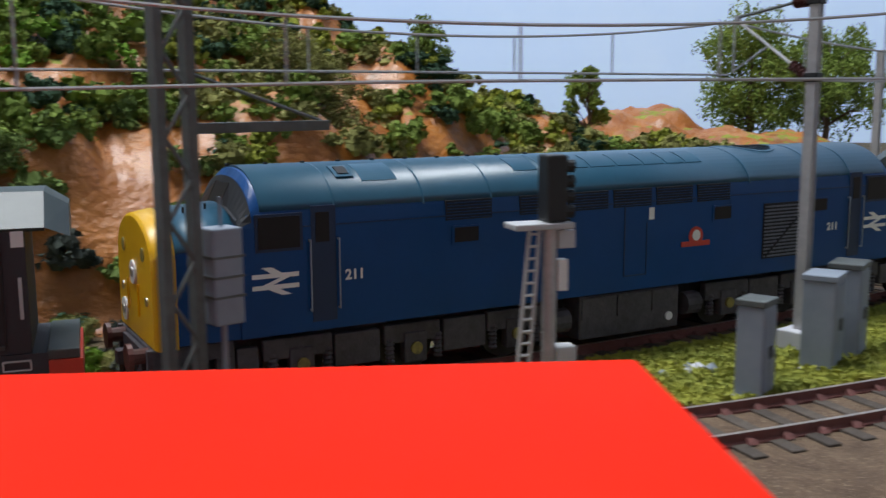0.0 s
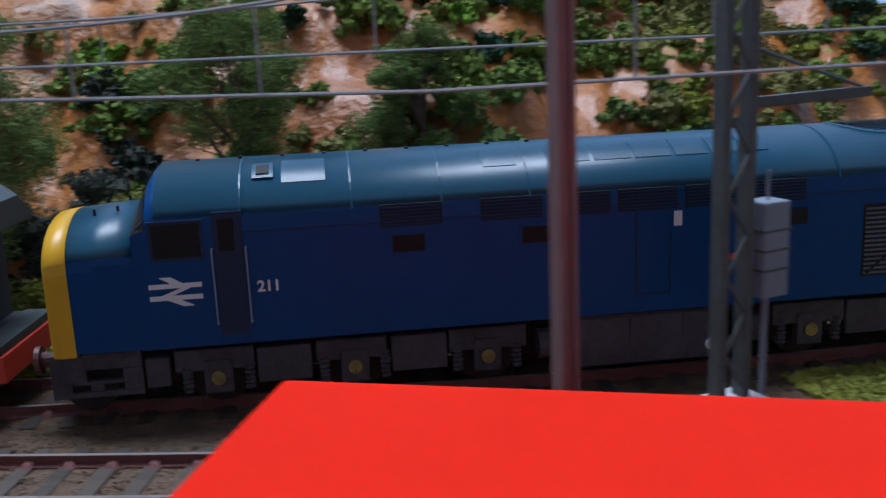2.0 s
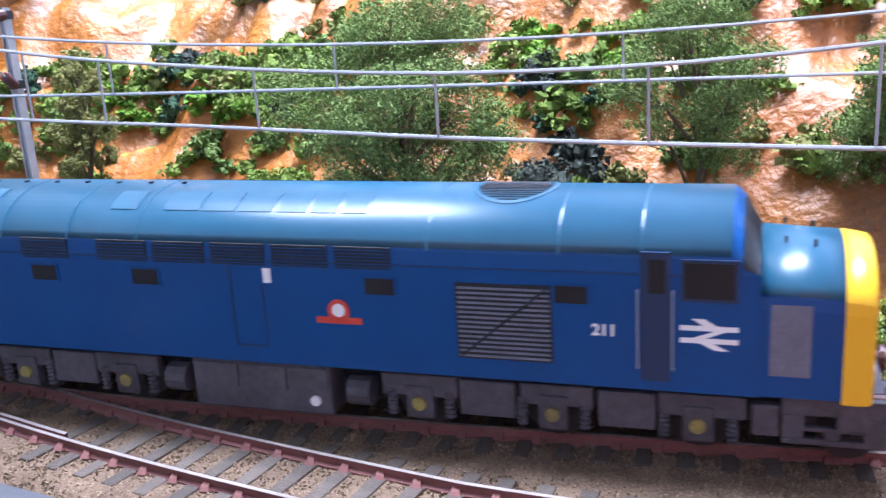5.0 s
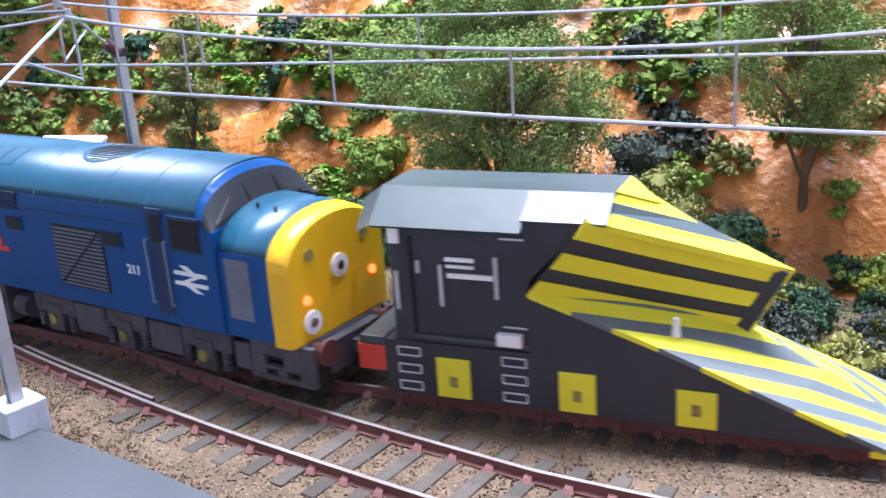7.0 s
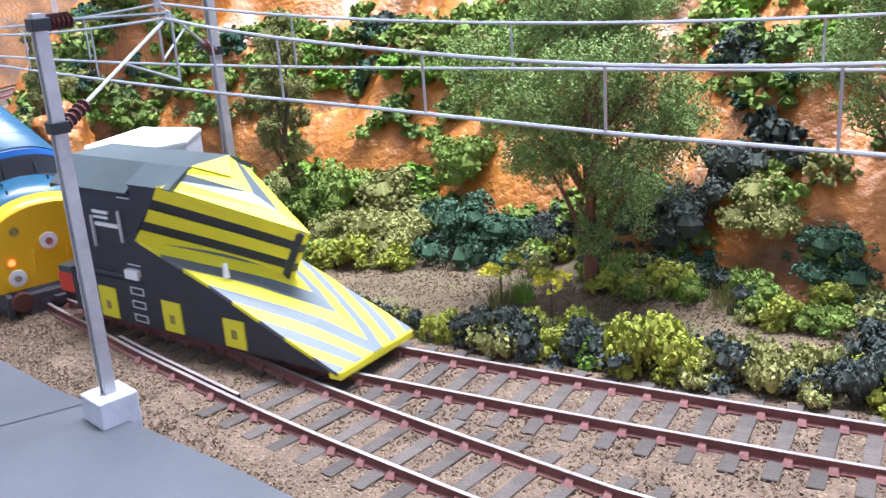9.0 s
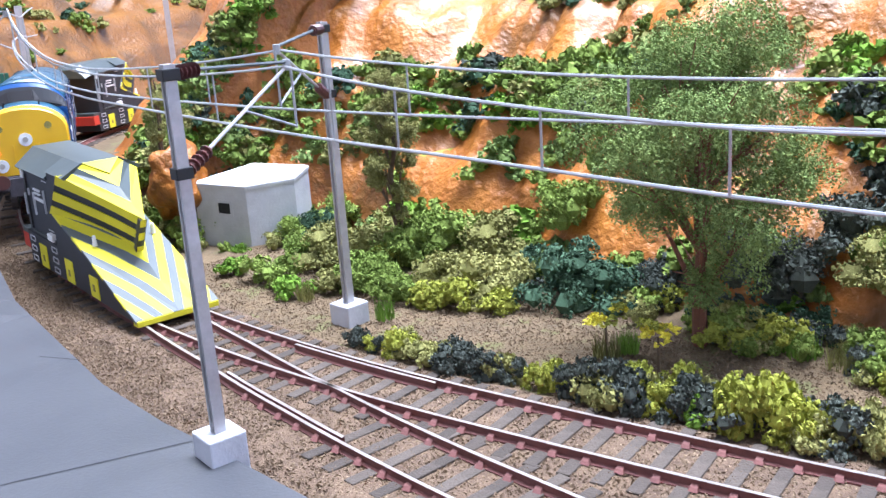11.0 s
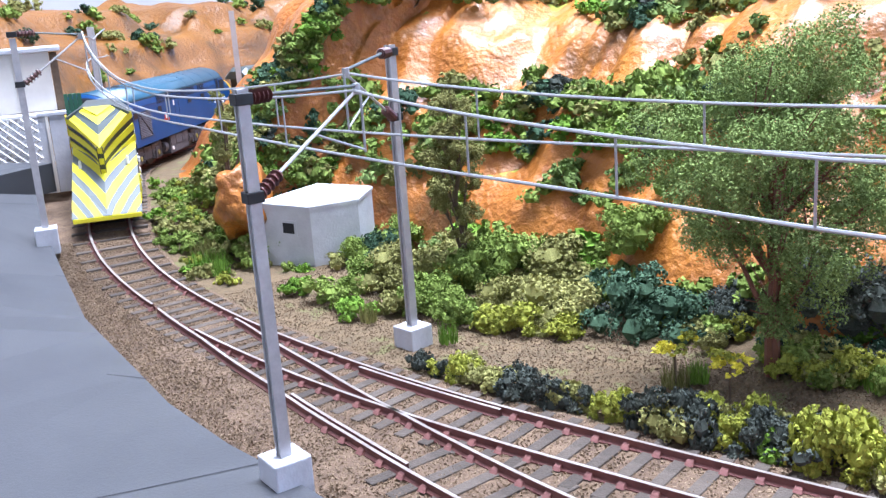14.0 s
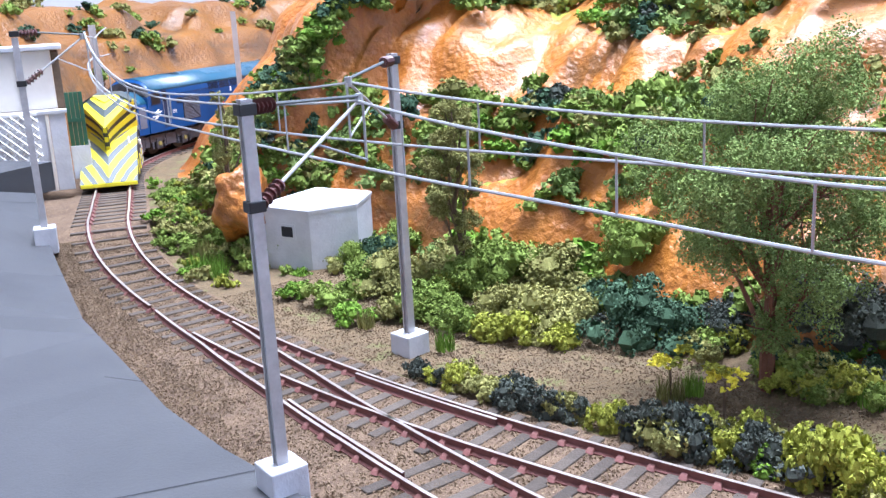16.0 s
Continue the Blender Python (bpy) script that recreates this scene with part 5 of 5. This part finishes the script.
def clump_parts(seed, n, leaf, flat=0.95, lobes=10, buds=9, core=True):
    """A unit bush of lobes that carry buds, which carry the grains, over a closed core."""
    rng = np.random.default_rng(seed)
    c = np.stack([rng.uniform(-0.62, 0.62, lobes), rng.uniform(-0.62, 0.62, lobes), rng.uniform(0.0, 0.85, lobes)], 1)
    c[:, :2] *= (1.12 - 0.5 * c[:, 2:])
    r = rng.uniform(0.26, 0.5, lobes)
    d = unit(rng, lobes * buds)
    d[:, 2] = np.abs(d[:, 2]) * 0.9 - 0.15
    li = np.repeat(np.arange(lobes), buds)
    bc = c[li] + d * r[li][:, None] * 0.75
    br = r[li] * rng.uniform(0.28, 0.5, len(li))
    bi = rng.integers(0, len(li), n)
    g = unit(rng, n) + d[bi] * 0.8
    g /= np.linalg.norm(g, axis=1)[:, None]
    p = bc[bi] + g * br[bi][:, None] * rng.uniform(0.75, 1.15, (n, 1))
    p[:, 2] = np.maximum(-0.12, p[:, 2]) * flat
    v, f = flakes(p, g, rng.uniform(*leaf, n), rng)
    f = [tuple(int(a) for a in q) for q in f]
    v = list(map(tuple, v))
    if core:
        for k in range(lobes):
            o = len(v)
            for a in range(3):
                for b in range(6):
                    th, ph = (a + 0.5) / 3 * math.pi, b / 6 * math.tau
                    rr = r[k] * 0.62 * rng.uniform(0.85, 1.1)
                    v.append((c[k][0] + rr * math.sin(th) * math.cos(ph), c[k][1] + rr * math.sin(th) * math.sin(ph), max(-0.15, c[k][2] + rr * math.cos(th)) * flat))
            for a in range(2):
                for b in range(6):
                    f.append((o + a * 6 + b, o + a * 6 + 6 + b, o + a * 6 + 6 + (b + 1) % 6, o + a * 6 + (b + 1) % 6))
    return v, f


def clump_mesh(name, mat, seed, n=860, leaf=(0.046, 0.094), **kw):
    v, f = clump_parts(seed, n, leaf, **kw)
    me = bpy.data.meshes.new(name)
    me.from_pydata(v, [], f)
    me.materials.append(M[mat])
    return me


KINDS = ("lime", "mid", "olive", "dark", "grey", "bright", "tree")
BUSH = {c: [clump_mesh("bush", c, 10 * i + j) for j in range(3)] for i, c in enumerate(KINDS)}
LARGE = {c: [clump_mesh("large_bush", c, 300 + 10 * i + j, n=3200, leaf=(0.027, 0.054), lobes=15, buds=12) for j in range(2)] for i, c in enumerate(KINDS)}
LIGHT = [(np.array(v), f) for v, f in (clump_parts(500 + j, 245, (0.082, 0.155), lobes=7, buds=6) for j in range(7))]
BUSH_LABEL = {"lime": "yellow-green foam bush beside the track", "mid": "mid-green foam bush on the slope", "olive": "olive green foam bush on the slope",
              "dark": "dark blue-green foam bush below the rocks", "grey": "dark grey-green low shrub beside the track", "bright": "bright green foam bush", "tree": "soft green foliage clump on the rock"}
PLANT = random.Random(77)


def bush(x, y, z, r, colour, tall=1.0):
    ob = new("bush", PLANT.choice((LARGE if r > 9.5 else BUSH)[colour]))
    ob.matrix_world = pose(x * MM, y * MM, z * MM, PLANT.uniform(-8, 8), PLANT.uniform(-8, 8), PLANT.uniform(0, 360)) @ Matrix.Diagonal((r * MM * PLANT.uniform(0.85, 1.2), r * MM * PLANT.uniform(0.85, 1.2), r * MM * tall, 1))
    return tagged(ob, BUSH_LABEL[colour], "bush", "lineside bushes")


FAR = {}


def far_bush(s, n, r, colour, tall, dz):
    """Foliage of the far slopes, joined by colour into one planting."""
    p = off(s, n)
    z = (hill_height(s, n) if n > 0 else cliff_height(s, n)) + dz
    me = PLANT.choice(LIGHT)
    m = pose(p[0], p[1], p[2] + z, PLANT.uniform(-8, 8), PLANT.uniform(-8, 8), PLANT.uniform(0, 360)) @ Matrix.Diagonal((r * PLANT.uniform(0.85, 1.3), r * PLANT.uniform(0.85, 1.3), r * tall, 1))
    A = np.array(m)
    v, f = me
    FAR.setdefault(colour, []).append(((v @ A[:3, :3].T + A[:3, 3]) * MM, f))


def join_far():
    verts, faces, mats, base = [], [], [], 0
    names = list(FAR)
    for i, c in enumerate(names):
        for v, f in FAR[c]:
            verts.append(v)
            faces += [tuple(int(k) + base for k in q) for q in f]
            mats += [i] * len(f)
            base += len(v)
    me = bpy.data.meshes.new("hillside_foliage")
    me.from_pydata(np.concatenate(verts).tolist(), [], faces)
    for c in names:
        me.materials.append(M[c])
    me.polygons.foreach_set("material_index", mats)
    tagged(new("hillside_foliage", me), "mixed green foam foliage covering the rocky slopes", "foliage", kind="stuff")


def bush_at(s, n, r, colour, tall=1.0, dz=0.0):
    p = off(s, n)
    bush(p[0], p[1], p[2] + hill_height(s, n) + dz, r, colour, tall)


def pick(*pairs):
    return PLANT.choices([p[0] for p in pairs], [p[1] for p in pairs])[0]


# belts of foliage on the slope: from s, to s, from height, to height, share covered
WEST = [(-430, -285, 6, 62, 0.95), (-430, -296, 30, 150, 0.95), (-300, -250, 20, 62, 0.95), (-238, -215, 80, 150, 0.9), (-265, -165, 28, 64, 1.0), (-180, -8, 37, 66, 1.0), (-240, -55, 90, 132, 0.9),
        (-75, -35, 64, 79, 0.8), (-60, 45, 98, 140, 0.5), (-5, 45, 58, 76, 0.85), (-200, -60, 2, 9, 0.7), (-60, 140, 2, 10, 0.8)]
EAST = [(40, 100, 42, 74, 1.0), (96, 140, 50, 64, 0.9), (60, 112, 8, 24, 0.9), (68, 92, 28, 52, 0.9), (75, 122, 77, 96, 0.8), (108, 192, 34, 53, 0.95), (190, 216, 50, 76, 0.9), (218, 262, 26, 42, 0.9),
        (140, 250, 78, 140, 0.6), (262, 305, 34, 120, 0.95), (186, 262, 57, 150, 0.9), (305, 430, 22, 52, 0.9), (305, 360, 62, 140, 0.9), (350, 430, 84, 140, 0.6), (400, 640, 5, 80, 0.92), (195, 400, 4, 26, 0.75)]


BARE = [(222, 258, 28, 56), (303, 348, 50, 66), (352, 398, 68, 84), (-300, -165, 62, 100)]


def covered(s, n, z):
    """Share of the slope under foliage here, with ragged edges to the belts."""
    s2 = s + 13 * noise.noise((s * 0.05, z * 0.06, 3.3)) + 5 * noise.noise((s * 0.16, z * 0.2, 6.3))
    z2 = z + 7 * noise.noise((s * 0.045, z * 0.05, 9.9)) + 3 * noise.noise((s * 0.15, z * 0.2, 1.3))
    if s < -330 and n > 98 and z > 58:
        return 0.04
    if any(a < s2 < b and lo < z2 < hi for a, b, lo, hi in BARE):
        return 0.03
    return max([k for a, b, lo, hi, k in WEST + EAST if a < s2 < b and lo < z2 < hi], default=0.1 if s < 250 else 0.5)


def plant_all():
    # low hedge beside the rails
    s = -66.0
    while s < 300:
        k = float(np.interp(s, [-66, 0, 60, 300], [0.9, 1.1, 1.5, 1.3]))
        bush_at(s, PLANT.uniform(16.5, 20) + k * 3.2, PLANT.uniform(4.0, 6.4) * k, pick(("lime", 2.2), ("grey", 4), ("olive", 4), ("bright", 0.5)), PLANT.uniform(1.0, 1.5))
        if s > 20 or PLANT.random() < 0.5:
            bush_at(s + 2, PLANT.uniform(25, 32), PLANT.uniform(3.8, 5.6) * k, pick(("lime", 1.8), ("grey", 3), ("olive", 4)), PLANT.uniform(1.0, 1.5))
        s += PLANT.uniform(4.4, 6.6)
    # second row, at the foot of the trees
    for _ in range(120):
        s = PLANT.uniform(-125, 260)
        f = foot(s)
        n = f - abs(PLANT.gauss(0, 13)) - 1
        if n > 45:
            bush_at(s, n, PLANT.uniform(4.5, 9.5), pick(("lime", 2), ("mid", 3), ("olive", 3), ("dark", 3), ("grey", 2), ("bright", 1)))
    for s, n, r, c in ((-25, 84, 17, "dark"), (-12, 88, 15, "dark"), (36, 100, 18, "grey"), (50, 96, 16, "grey"), (66, 98, 15, "grey"), (5, 92, 12, "grey"), (-55, 62, 9, "lime"), (-66, 58, 8, "lime"), (-78, 56, 9, "mid"), (-88, 60, 10, "mid"), (-40, 66, 7, "lime"), (-72, 70, 12, "olive"), (-50, 76, 14, "olive"), (-105, 62, 12, "mid"), (-122, 40, 8, "bright"), (-135, 42, 8, "mid"), (-150, 42, 8, "mid"), (-165, 40, 7, "bright"), (-112, 52, 9, "olive"), (-225, 62, 14, "mid"), (-240, 55, 11, "olive"), (-255, 60, 12, "mid"), (-150, 62, 11, "mid"), (-140, 74, 15, "olive"), (-128, 84, 16, "olive"), (-108, 84, 16, "mid"), (80, 90, 14, "olive"), (95, 84, 13, "dark"), (-95, 100, 18, "mid"), (-70, 106, 18, "olive"), (-40, 112, 16, "mid")):
        bush_at(s, n, r, c)
    for x, y, r, c in ((-128, 176, 7, "mid"), (-118, 172, 4, "olive"), (-106, 170, 4, "mid"), (-98, 170, 4.5, "bright"), (-86, 176, 7, "olive"), (-80, 186, 10, "mid"), (-74, 196, 12, "dark"), (-72, 210, 13, "mid"), (-136, 186, 9, "mid"), (-140, 198, 9, "olive")):
        bush(*lift(x, y, -5.0), r, c, 1.15)
    # left bank
    for _ in range(190):
        s = PLANT.uniform(-470, -195)
        far_bush(s, PLANT.uniform(21, foot(s) + 22), PLANT.uniform(3, 7), pick(("mid", 4), ("olive", 4), ("bright", 1), ("lime", 1)), 1.0, -1)
    # the hillside
    for _ in range(3100):
        s = PLANT.uniform(-450, 640)
        f = foot(s)
        n = f + PLANT.uniform(-2 if s > -250 else 6, 190)
        z = off(s, n)[2] + hill_height(s, n)
        if PLANT.random() > covered(s, n, z):
            continue
        hue = noise.noise((s * 0.035, z * 0.05, 15.0))
        if s > 262:
            c = pick(("olive", 4), ("lime", 3), ("mid", 2), ("dark", 1)) if hue > -0.12 else pick(("mid", 3), ("olive", 2), ("dark", 2))
        else:
            c = pick(("mid", 5), ("bright", 1.2), ("olive", 1)) if hue > 0.1 else pick(("tree", 3), ("olive", 3), ("mid", 2)) if hue > -0.2 else pick(("dark", 3), ("mid", 2), ("grey", 1))
        far_bush(s, n, PLANT.uniform(5, 11.5), c, PLANT.uniform(0.85, 1.2), -2.5)
    for _ in range(260):
        s, n = PLANT.uniform(-1050, -500), -PLANT.uniform(44, 150)
        if noise.noise((s * 0.02, n * 0.03, 31.0)) > 0.02:
            far_bush(s, n, PLANT.uniform(5, 11), pick(("mid", 3), ("olive", 3), ("dark", 2)), 1.0, -1.5)
    join_far()


plant_all()


def build_tree(at, height, radius, crown_from, label, bark="bark2", leaf="tree", masses=9, seed=1, trunk_r=2.0, lean=(0, 0), grain=0.38, count=26000, skirt=0.0):
    """Tapered trunk, forked limbs, and a crown of feathery puffs gathered in uneven masses with gaps between them."""
    rng = random.Random(seed)
    nr = np.random.default_rng(seed)
    t = thing("tree", at, label, "tree", "model trees")
    top = Vector((lean[0], lean[1], height * 0.9))
    bm = BM()
    pts = [Vector((0, 0, -3)).lerp(top, k / 6) + Vector((rng.uniform(-1, 1), rng.uniform(-1, 1), 0)) * (0 if k == 0 else 1.2) for k in range(7)]
    for k in range(6):
        rod(bm, pts[k], pts[k + 1], trunk_r * (1 - k / 7), trunk_r * (1 - (k + 1) / 7), seg=8)
    part("trunk", bm, bark, t)
    centres, radii = [], []
    for k in range(masses):
        u = (k + rng.uniform(0.1, 0.9)) / masses
        z = crown_from + (height - crown_from) * u * 0.9
        wide = radius * (0.35 + 0.65 * math.sin(math.pi * min(1.0, u * 0.8 + 0.18)))
        a = k * 2.4 + rng.uniform(-0.5, 0.5)
        rr = wide * rng.uniform(0.3, 0.8)
        centres.append(Vector((rr * math.cos(a) + lean[0] * u, rr * math.sin(a) + lean[1] * u, z)))
        radii.append(radius * rng.uniform(0.3, 0.46))
    for k in range(int(skirt)):
        centres.append(Vector((rng.uniform(-5, 5), rng.uniform(-5, 5), crown_from * rng.uniform(0.45, 0.9))))
        radii.append(radius * rng.uniform(0.14, 0.2))
    for e in centres:
        i = min(5, max(1, int(6 * (e.z - 12) / height)))
        mid = pts[i].lerp(e, 0.55) + Vector((0, 0, 2))
        bm = BM()
        rod(bm, pts[i], mid, trunk_r * 0.42, trunk_r * 0.28, seg=5)
        rod(bm, mid, e, trunk_r * 0.28, trunk_r * 0.12, seg=5)
        for _ in range(3):
            rod(bm, mid, e + Vector((rng.uniform(-1, 1), rng.uniform(-1, 1), rng.uniform(-0.6, 1))) * radius * 0.3, trunk_r * 0.16, trunk_r * 0.06, seg=4)
        part("limb", bm, bark, t)
    # puffs on each mass, grains on each puff
    pc, pr = [], []
    for c, r in zip(centres, radii):
        for _ in range(32):
            d = Vector((rng.gauss(0, 1), rng.gauss(0, 1), rng.gauss(0.1, 0.75))).normalized()
            pc.append(tuple(c + d * r * rng.uniform(0.35, 1.05)))
            pr.append(r * rng.uniform(0.2, 0.42))
    pc, pr = np.array(pc), np.array(pr)
    w = pr ** 2
    bi = nr.choice(len(pc), count, p=w / w.sum())
    g = unit(nr, count)
    droop = np.abs(nr.normal(0, 0.22, count))
    p = pc[bi] + g * pr[bi][:, None] * nr.uniform(0.65, 1.1, (count, 1)) * [1, 1, 0.85]
    p[:, 2] -= droop * pr[bi]
    v, f = flakes(p, g + [0, 0, 0.25], nr.uniform(0.55, 1.25, count) * grain, nr, 0.55)
    me = bpy.data.meshes.new("crown")
    me.from_pydata((v * MM).tolist(), [], f.tolist())
    me.materials.append(M[leaf])
    cr = new("crown", me)
    cr.parent = t
    cr["label"] = "loose feathery green crown with gaps"
    return t


build_tree((102, 96, 0), 91, 34, 32, "large green tree with a reddish trunk below the rocks", bark="bark", masses=17, seed=3, trunk_r=2.3, count=90000, skirt=3)
build_tree(lift(-15, 152, 0), 76, 15, 26, "slender grey-green tree with a thin brown trunk", leaf="olive", masses=10, seed=5, trunk_r=1.5, count=26000, skirt=2)
build_tree((186, 102, 2), 86, 27, 40, "sparse green tree with a forked brown trunk", masses=9, seed=8, trunk_r=1.7, count=36000)
build_tree((240, 92, 20), 60, 23, 10, "bushy green tree on the rock slope", masses=11, seed=9, count=46000)
build_tree((-134, 176, 28), 50, 11, 6, "slender tree beside the far curve", leaf="olive", masses=8, seed=12, trunk_r=1.5, count=9000)
build_tree((372, 140, 20), 74, 30, 8, "large olive tree on the hillside", leaf="olive", masses=13, seed=14, trunk_r=2.2, count=24000, grain=0.6)
build_tree((654, 309, 40), 50, 16, 12, "small dark tree on the skyline", leaf="mid", masses=8, seed=15, trunk_r=1.6, count=7000, grain=0.9)
build_tree((860, 350, 30), 100, 60, 14, "broad green tree on the skyline", leaf="mid", masses=13, seed=16, trunk_r=3, count=16000, grain=1.3)
build_tree((930, 330, 30), 92, 50, 14, "broad green tree on the skyline", leaf="mid", masses=12, seed=17, trunk_r=3, count=14000, grain=1.3)
build_tree((590, 420, 60), 66, 26, 8, "dark green tree behind the ridge", leaf="mid", masses=10, seed=18, count=9000, grain=1.0)


def build_flower(at, seed):
    rng = random.Random(seed)
    f = thing("flowering_shrub", at, "small shrub with bright yellow blossom on a thin stem", "shrub", "flowering shrubs")
    part("stem", one(rod, (0, 0, -2), (0, 0, 9), 0.4, 0.3), "bark2", f)
    for k in range(7):
        me = clump_mesh("blossom", "blossom" if k < 5 else "lime", seed * 20 + k, n=60, leaf=(0.12, 0.3), core=False)
        ob = new("blossom", me)
        ob.parent = f
        ob.matrix_basis = pose(rng.uniform(-4, 4) * MM, rng.uniform(-3, 3) * MM, rng.uniform(7, 12) * MM) @ Matrix.Diagonal((3.2 * MM, 3.2 * MM, 2.2 * MM, 1))


build_flower((94, 72, 0), 3)
build_flower((78, 82, 0), 4)


def build_tufts():
    """Upright grass blades, joined per tuft."""
    rng = random.Random(31)
    spots = [(off(s, n), r) for s, n, r in ((12, 47, 4), (16, 52, 3), (60, 70, 5), (72, 66, 5), (-110, 38, 3), (-236, 26, 5), (-250, 30, 5), (-228, 32, 4), (-262, 34, 5), (-215, 28, 4), (-70, 40, 3))]
    for (x, y, zb), r in spots:
        verts, faces = [], []
        for _ in range(120):
            a, d = rng.uniform(0, math.tau), r * math.sqrt(rng.random())
            p = Vector((x + d * math.cos(a), y + d * math.sin(a), zb - 1.5))
            t = p + Vector((rng.uniform(-1.6, 1.6), rng.uniform(-1.6, 1.6), rng.uniform(4, 8)))
            w = Vector((rng.uniform(-0.25, 0.25), rng.uniform(-0.25, 0.25), 0))
            o = len(verts)
            verts += [tuple((p - w) * MM), tuple((p + w) * MM), tuple(t * MM)]
            faces.append((o, o + 1, o + 2))
        me = bpy.data.meshes.new("grass_tuft")
        me.from_pydata(verts, [], faces)
        me.materials.append(M["bright" if rng.random() < 0.5 else "olive"])
        tagged(new("grass_tuft", me), "tuft of upright static grass", "grass", "grass tufts")


build_tufts()


def scatter(name, mat, count, place, size, label, category, seed):
    """Loose grains, too many to count, as one mesh."""
    rng = random.Random(seed)
    verts, faces = [], []
    for _ in range(count):
        p = place(rng)
        if p is None:
            continue
        p = Vector(p)
        s = rng.uniform(*size)
        rot = Euler((rng.uniform(0, 6), rng.uniform(0, 6), rng.uniform(0, 6))).to_matrix()
        o = len(verts)
        for v in ((1, 0, 0), (-0.6, 0.9, 0), (-0.6, -0.8, 0.1), (0, 0.1, 0.9)):
            verts.append(tuple((p + rot @ Vector(v) * s) * MM))
        faces += [(o, o + 1, o + 3), (o + 1, o + 2, o + 3), (o + 2, o, o + 3), (o, o + 2, o + 1)]
    me = bpy.data.meshes.new(name)
    me.from_pydata(verts, [], faces)
    me.materials.append(M[mat])
    tagged(new(name, me), label, category, kind="stuff")


def ballast_spot(rng):
    s = rng.uniform(-340, 260)
    b = branch(s)
    n = rng.uniform(b - 38, 17)
    x, y, z = off(s, n, -2.5)
    if s > -120 and x < 92 and y < edge_y(x) + 1:
        return None
    return (x, y, z)


def earth_spot(rng):
    s = rng.uniform(-190, 230)
    n = rng.uniform(15, 75)
    return off(s, n, hill_height(s, n) + 0.1)


def grass_spot(rng):
    s = rng.uniform(245, 560)
    n = rng.uniform(branch(s) + 13, -17)
    if n < branch(s) + 13:
        return None
    x, y, _ = off(s, n)
    return (x, y, -2.6 + rng.uniform(0, 1.4))


scatter("ballast_grains", "stones", 58000, ballast_spot, (0.28, 0.6), "fine loose brown ballast grains between the rails", "ballast", 5)
scatter("earth_grains", "stones", 24000, earth_spot, (0.26, 0.6), "coarse brown earth scatter beside the track", "earth", 6)
scatter("grass_fibres", "grass", 26000, grass_spot, (0.5, 1.3), "yellow-green scatter grass between the tracks", "grass", 7)


# ---- what moves ----
TRAIN = [(0.0, 586), (3.0, 391), (6.0, 196), (7.5, 99), (9.0, 0), (10.0, -65), (12.5, -228), (13.0, -262), (13.5, -297), (14.5, -375), (16.0, -462)]


def chord(s, half):
    """A pose on two points of the track, half before and behind s."""
    a, b = ahead(s, half), ahead(s, -half)
    p, q = Vector(off(a, 0)), Vector(off(b, 0))
    m, v = (p + q) / 2 * MM, q - p
    return pose(m.x, m.y, m.z, 0, -math.degrees(math.atan2(v.z, math.hypot(v.x, v.y))), math.degrees(math.atan2(v.y, v.x)))


def motions():
    ts = [k * 0.5 for k in range(33)]
    tip = lambda t: float(np.interp(t, [r[0] for r in TRAIN], [r[1] for r in TRAIN]))
    back = lambda t: float(np.interp(t, [0, 3, 6, 7, 7.5, 8, 9, 16], [240, 239.5, 236, 234.5, 239, 244, 246, 246]))
    walk(LOCO, [(t, chord(ahead(tip(t), back(t)), 65)) for t in ts])
    gap = lambda t: float(np.interp(t, [0, 6, 7.5, 16], [6, 6, 1.5, 0]))
    walk(REAR, [(t, chord(ahead(tip(t) + gap(t), 57), 26)) for t in ts])
    walk(FRONT, [(t, chord(ahead(tip(t), back(t) + 187), 26) @ pose(0, 0, 0, 0, 0, 180)) for t in ts])


motions()
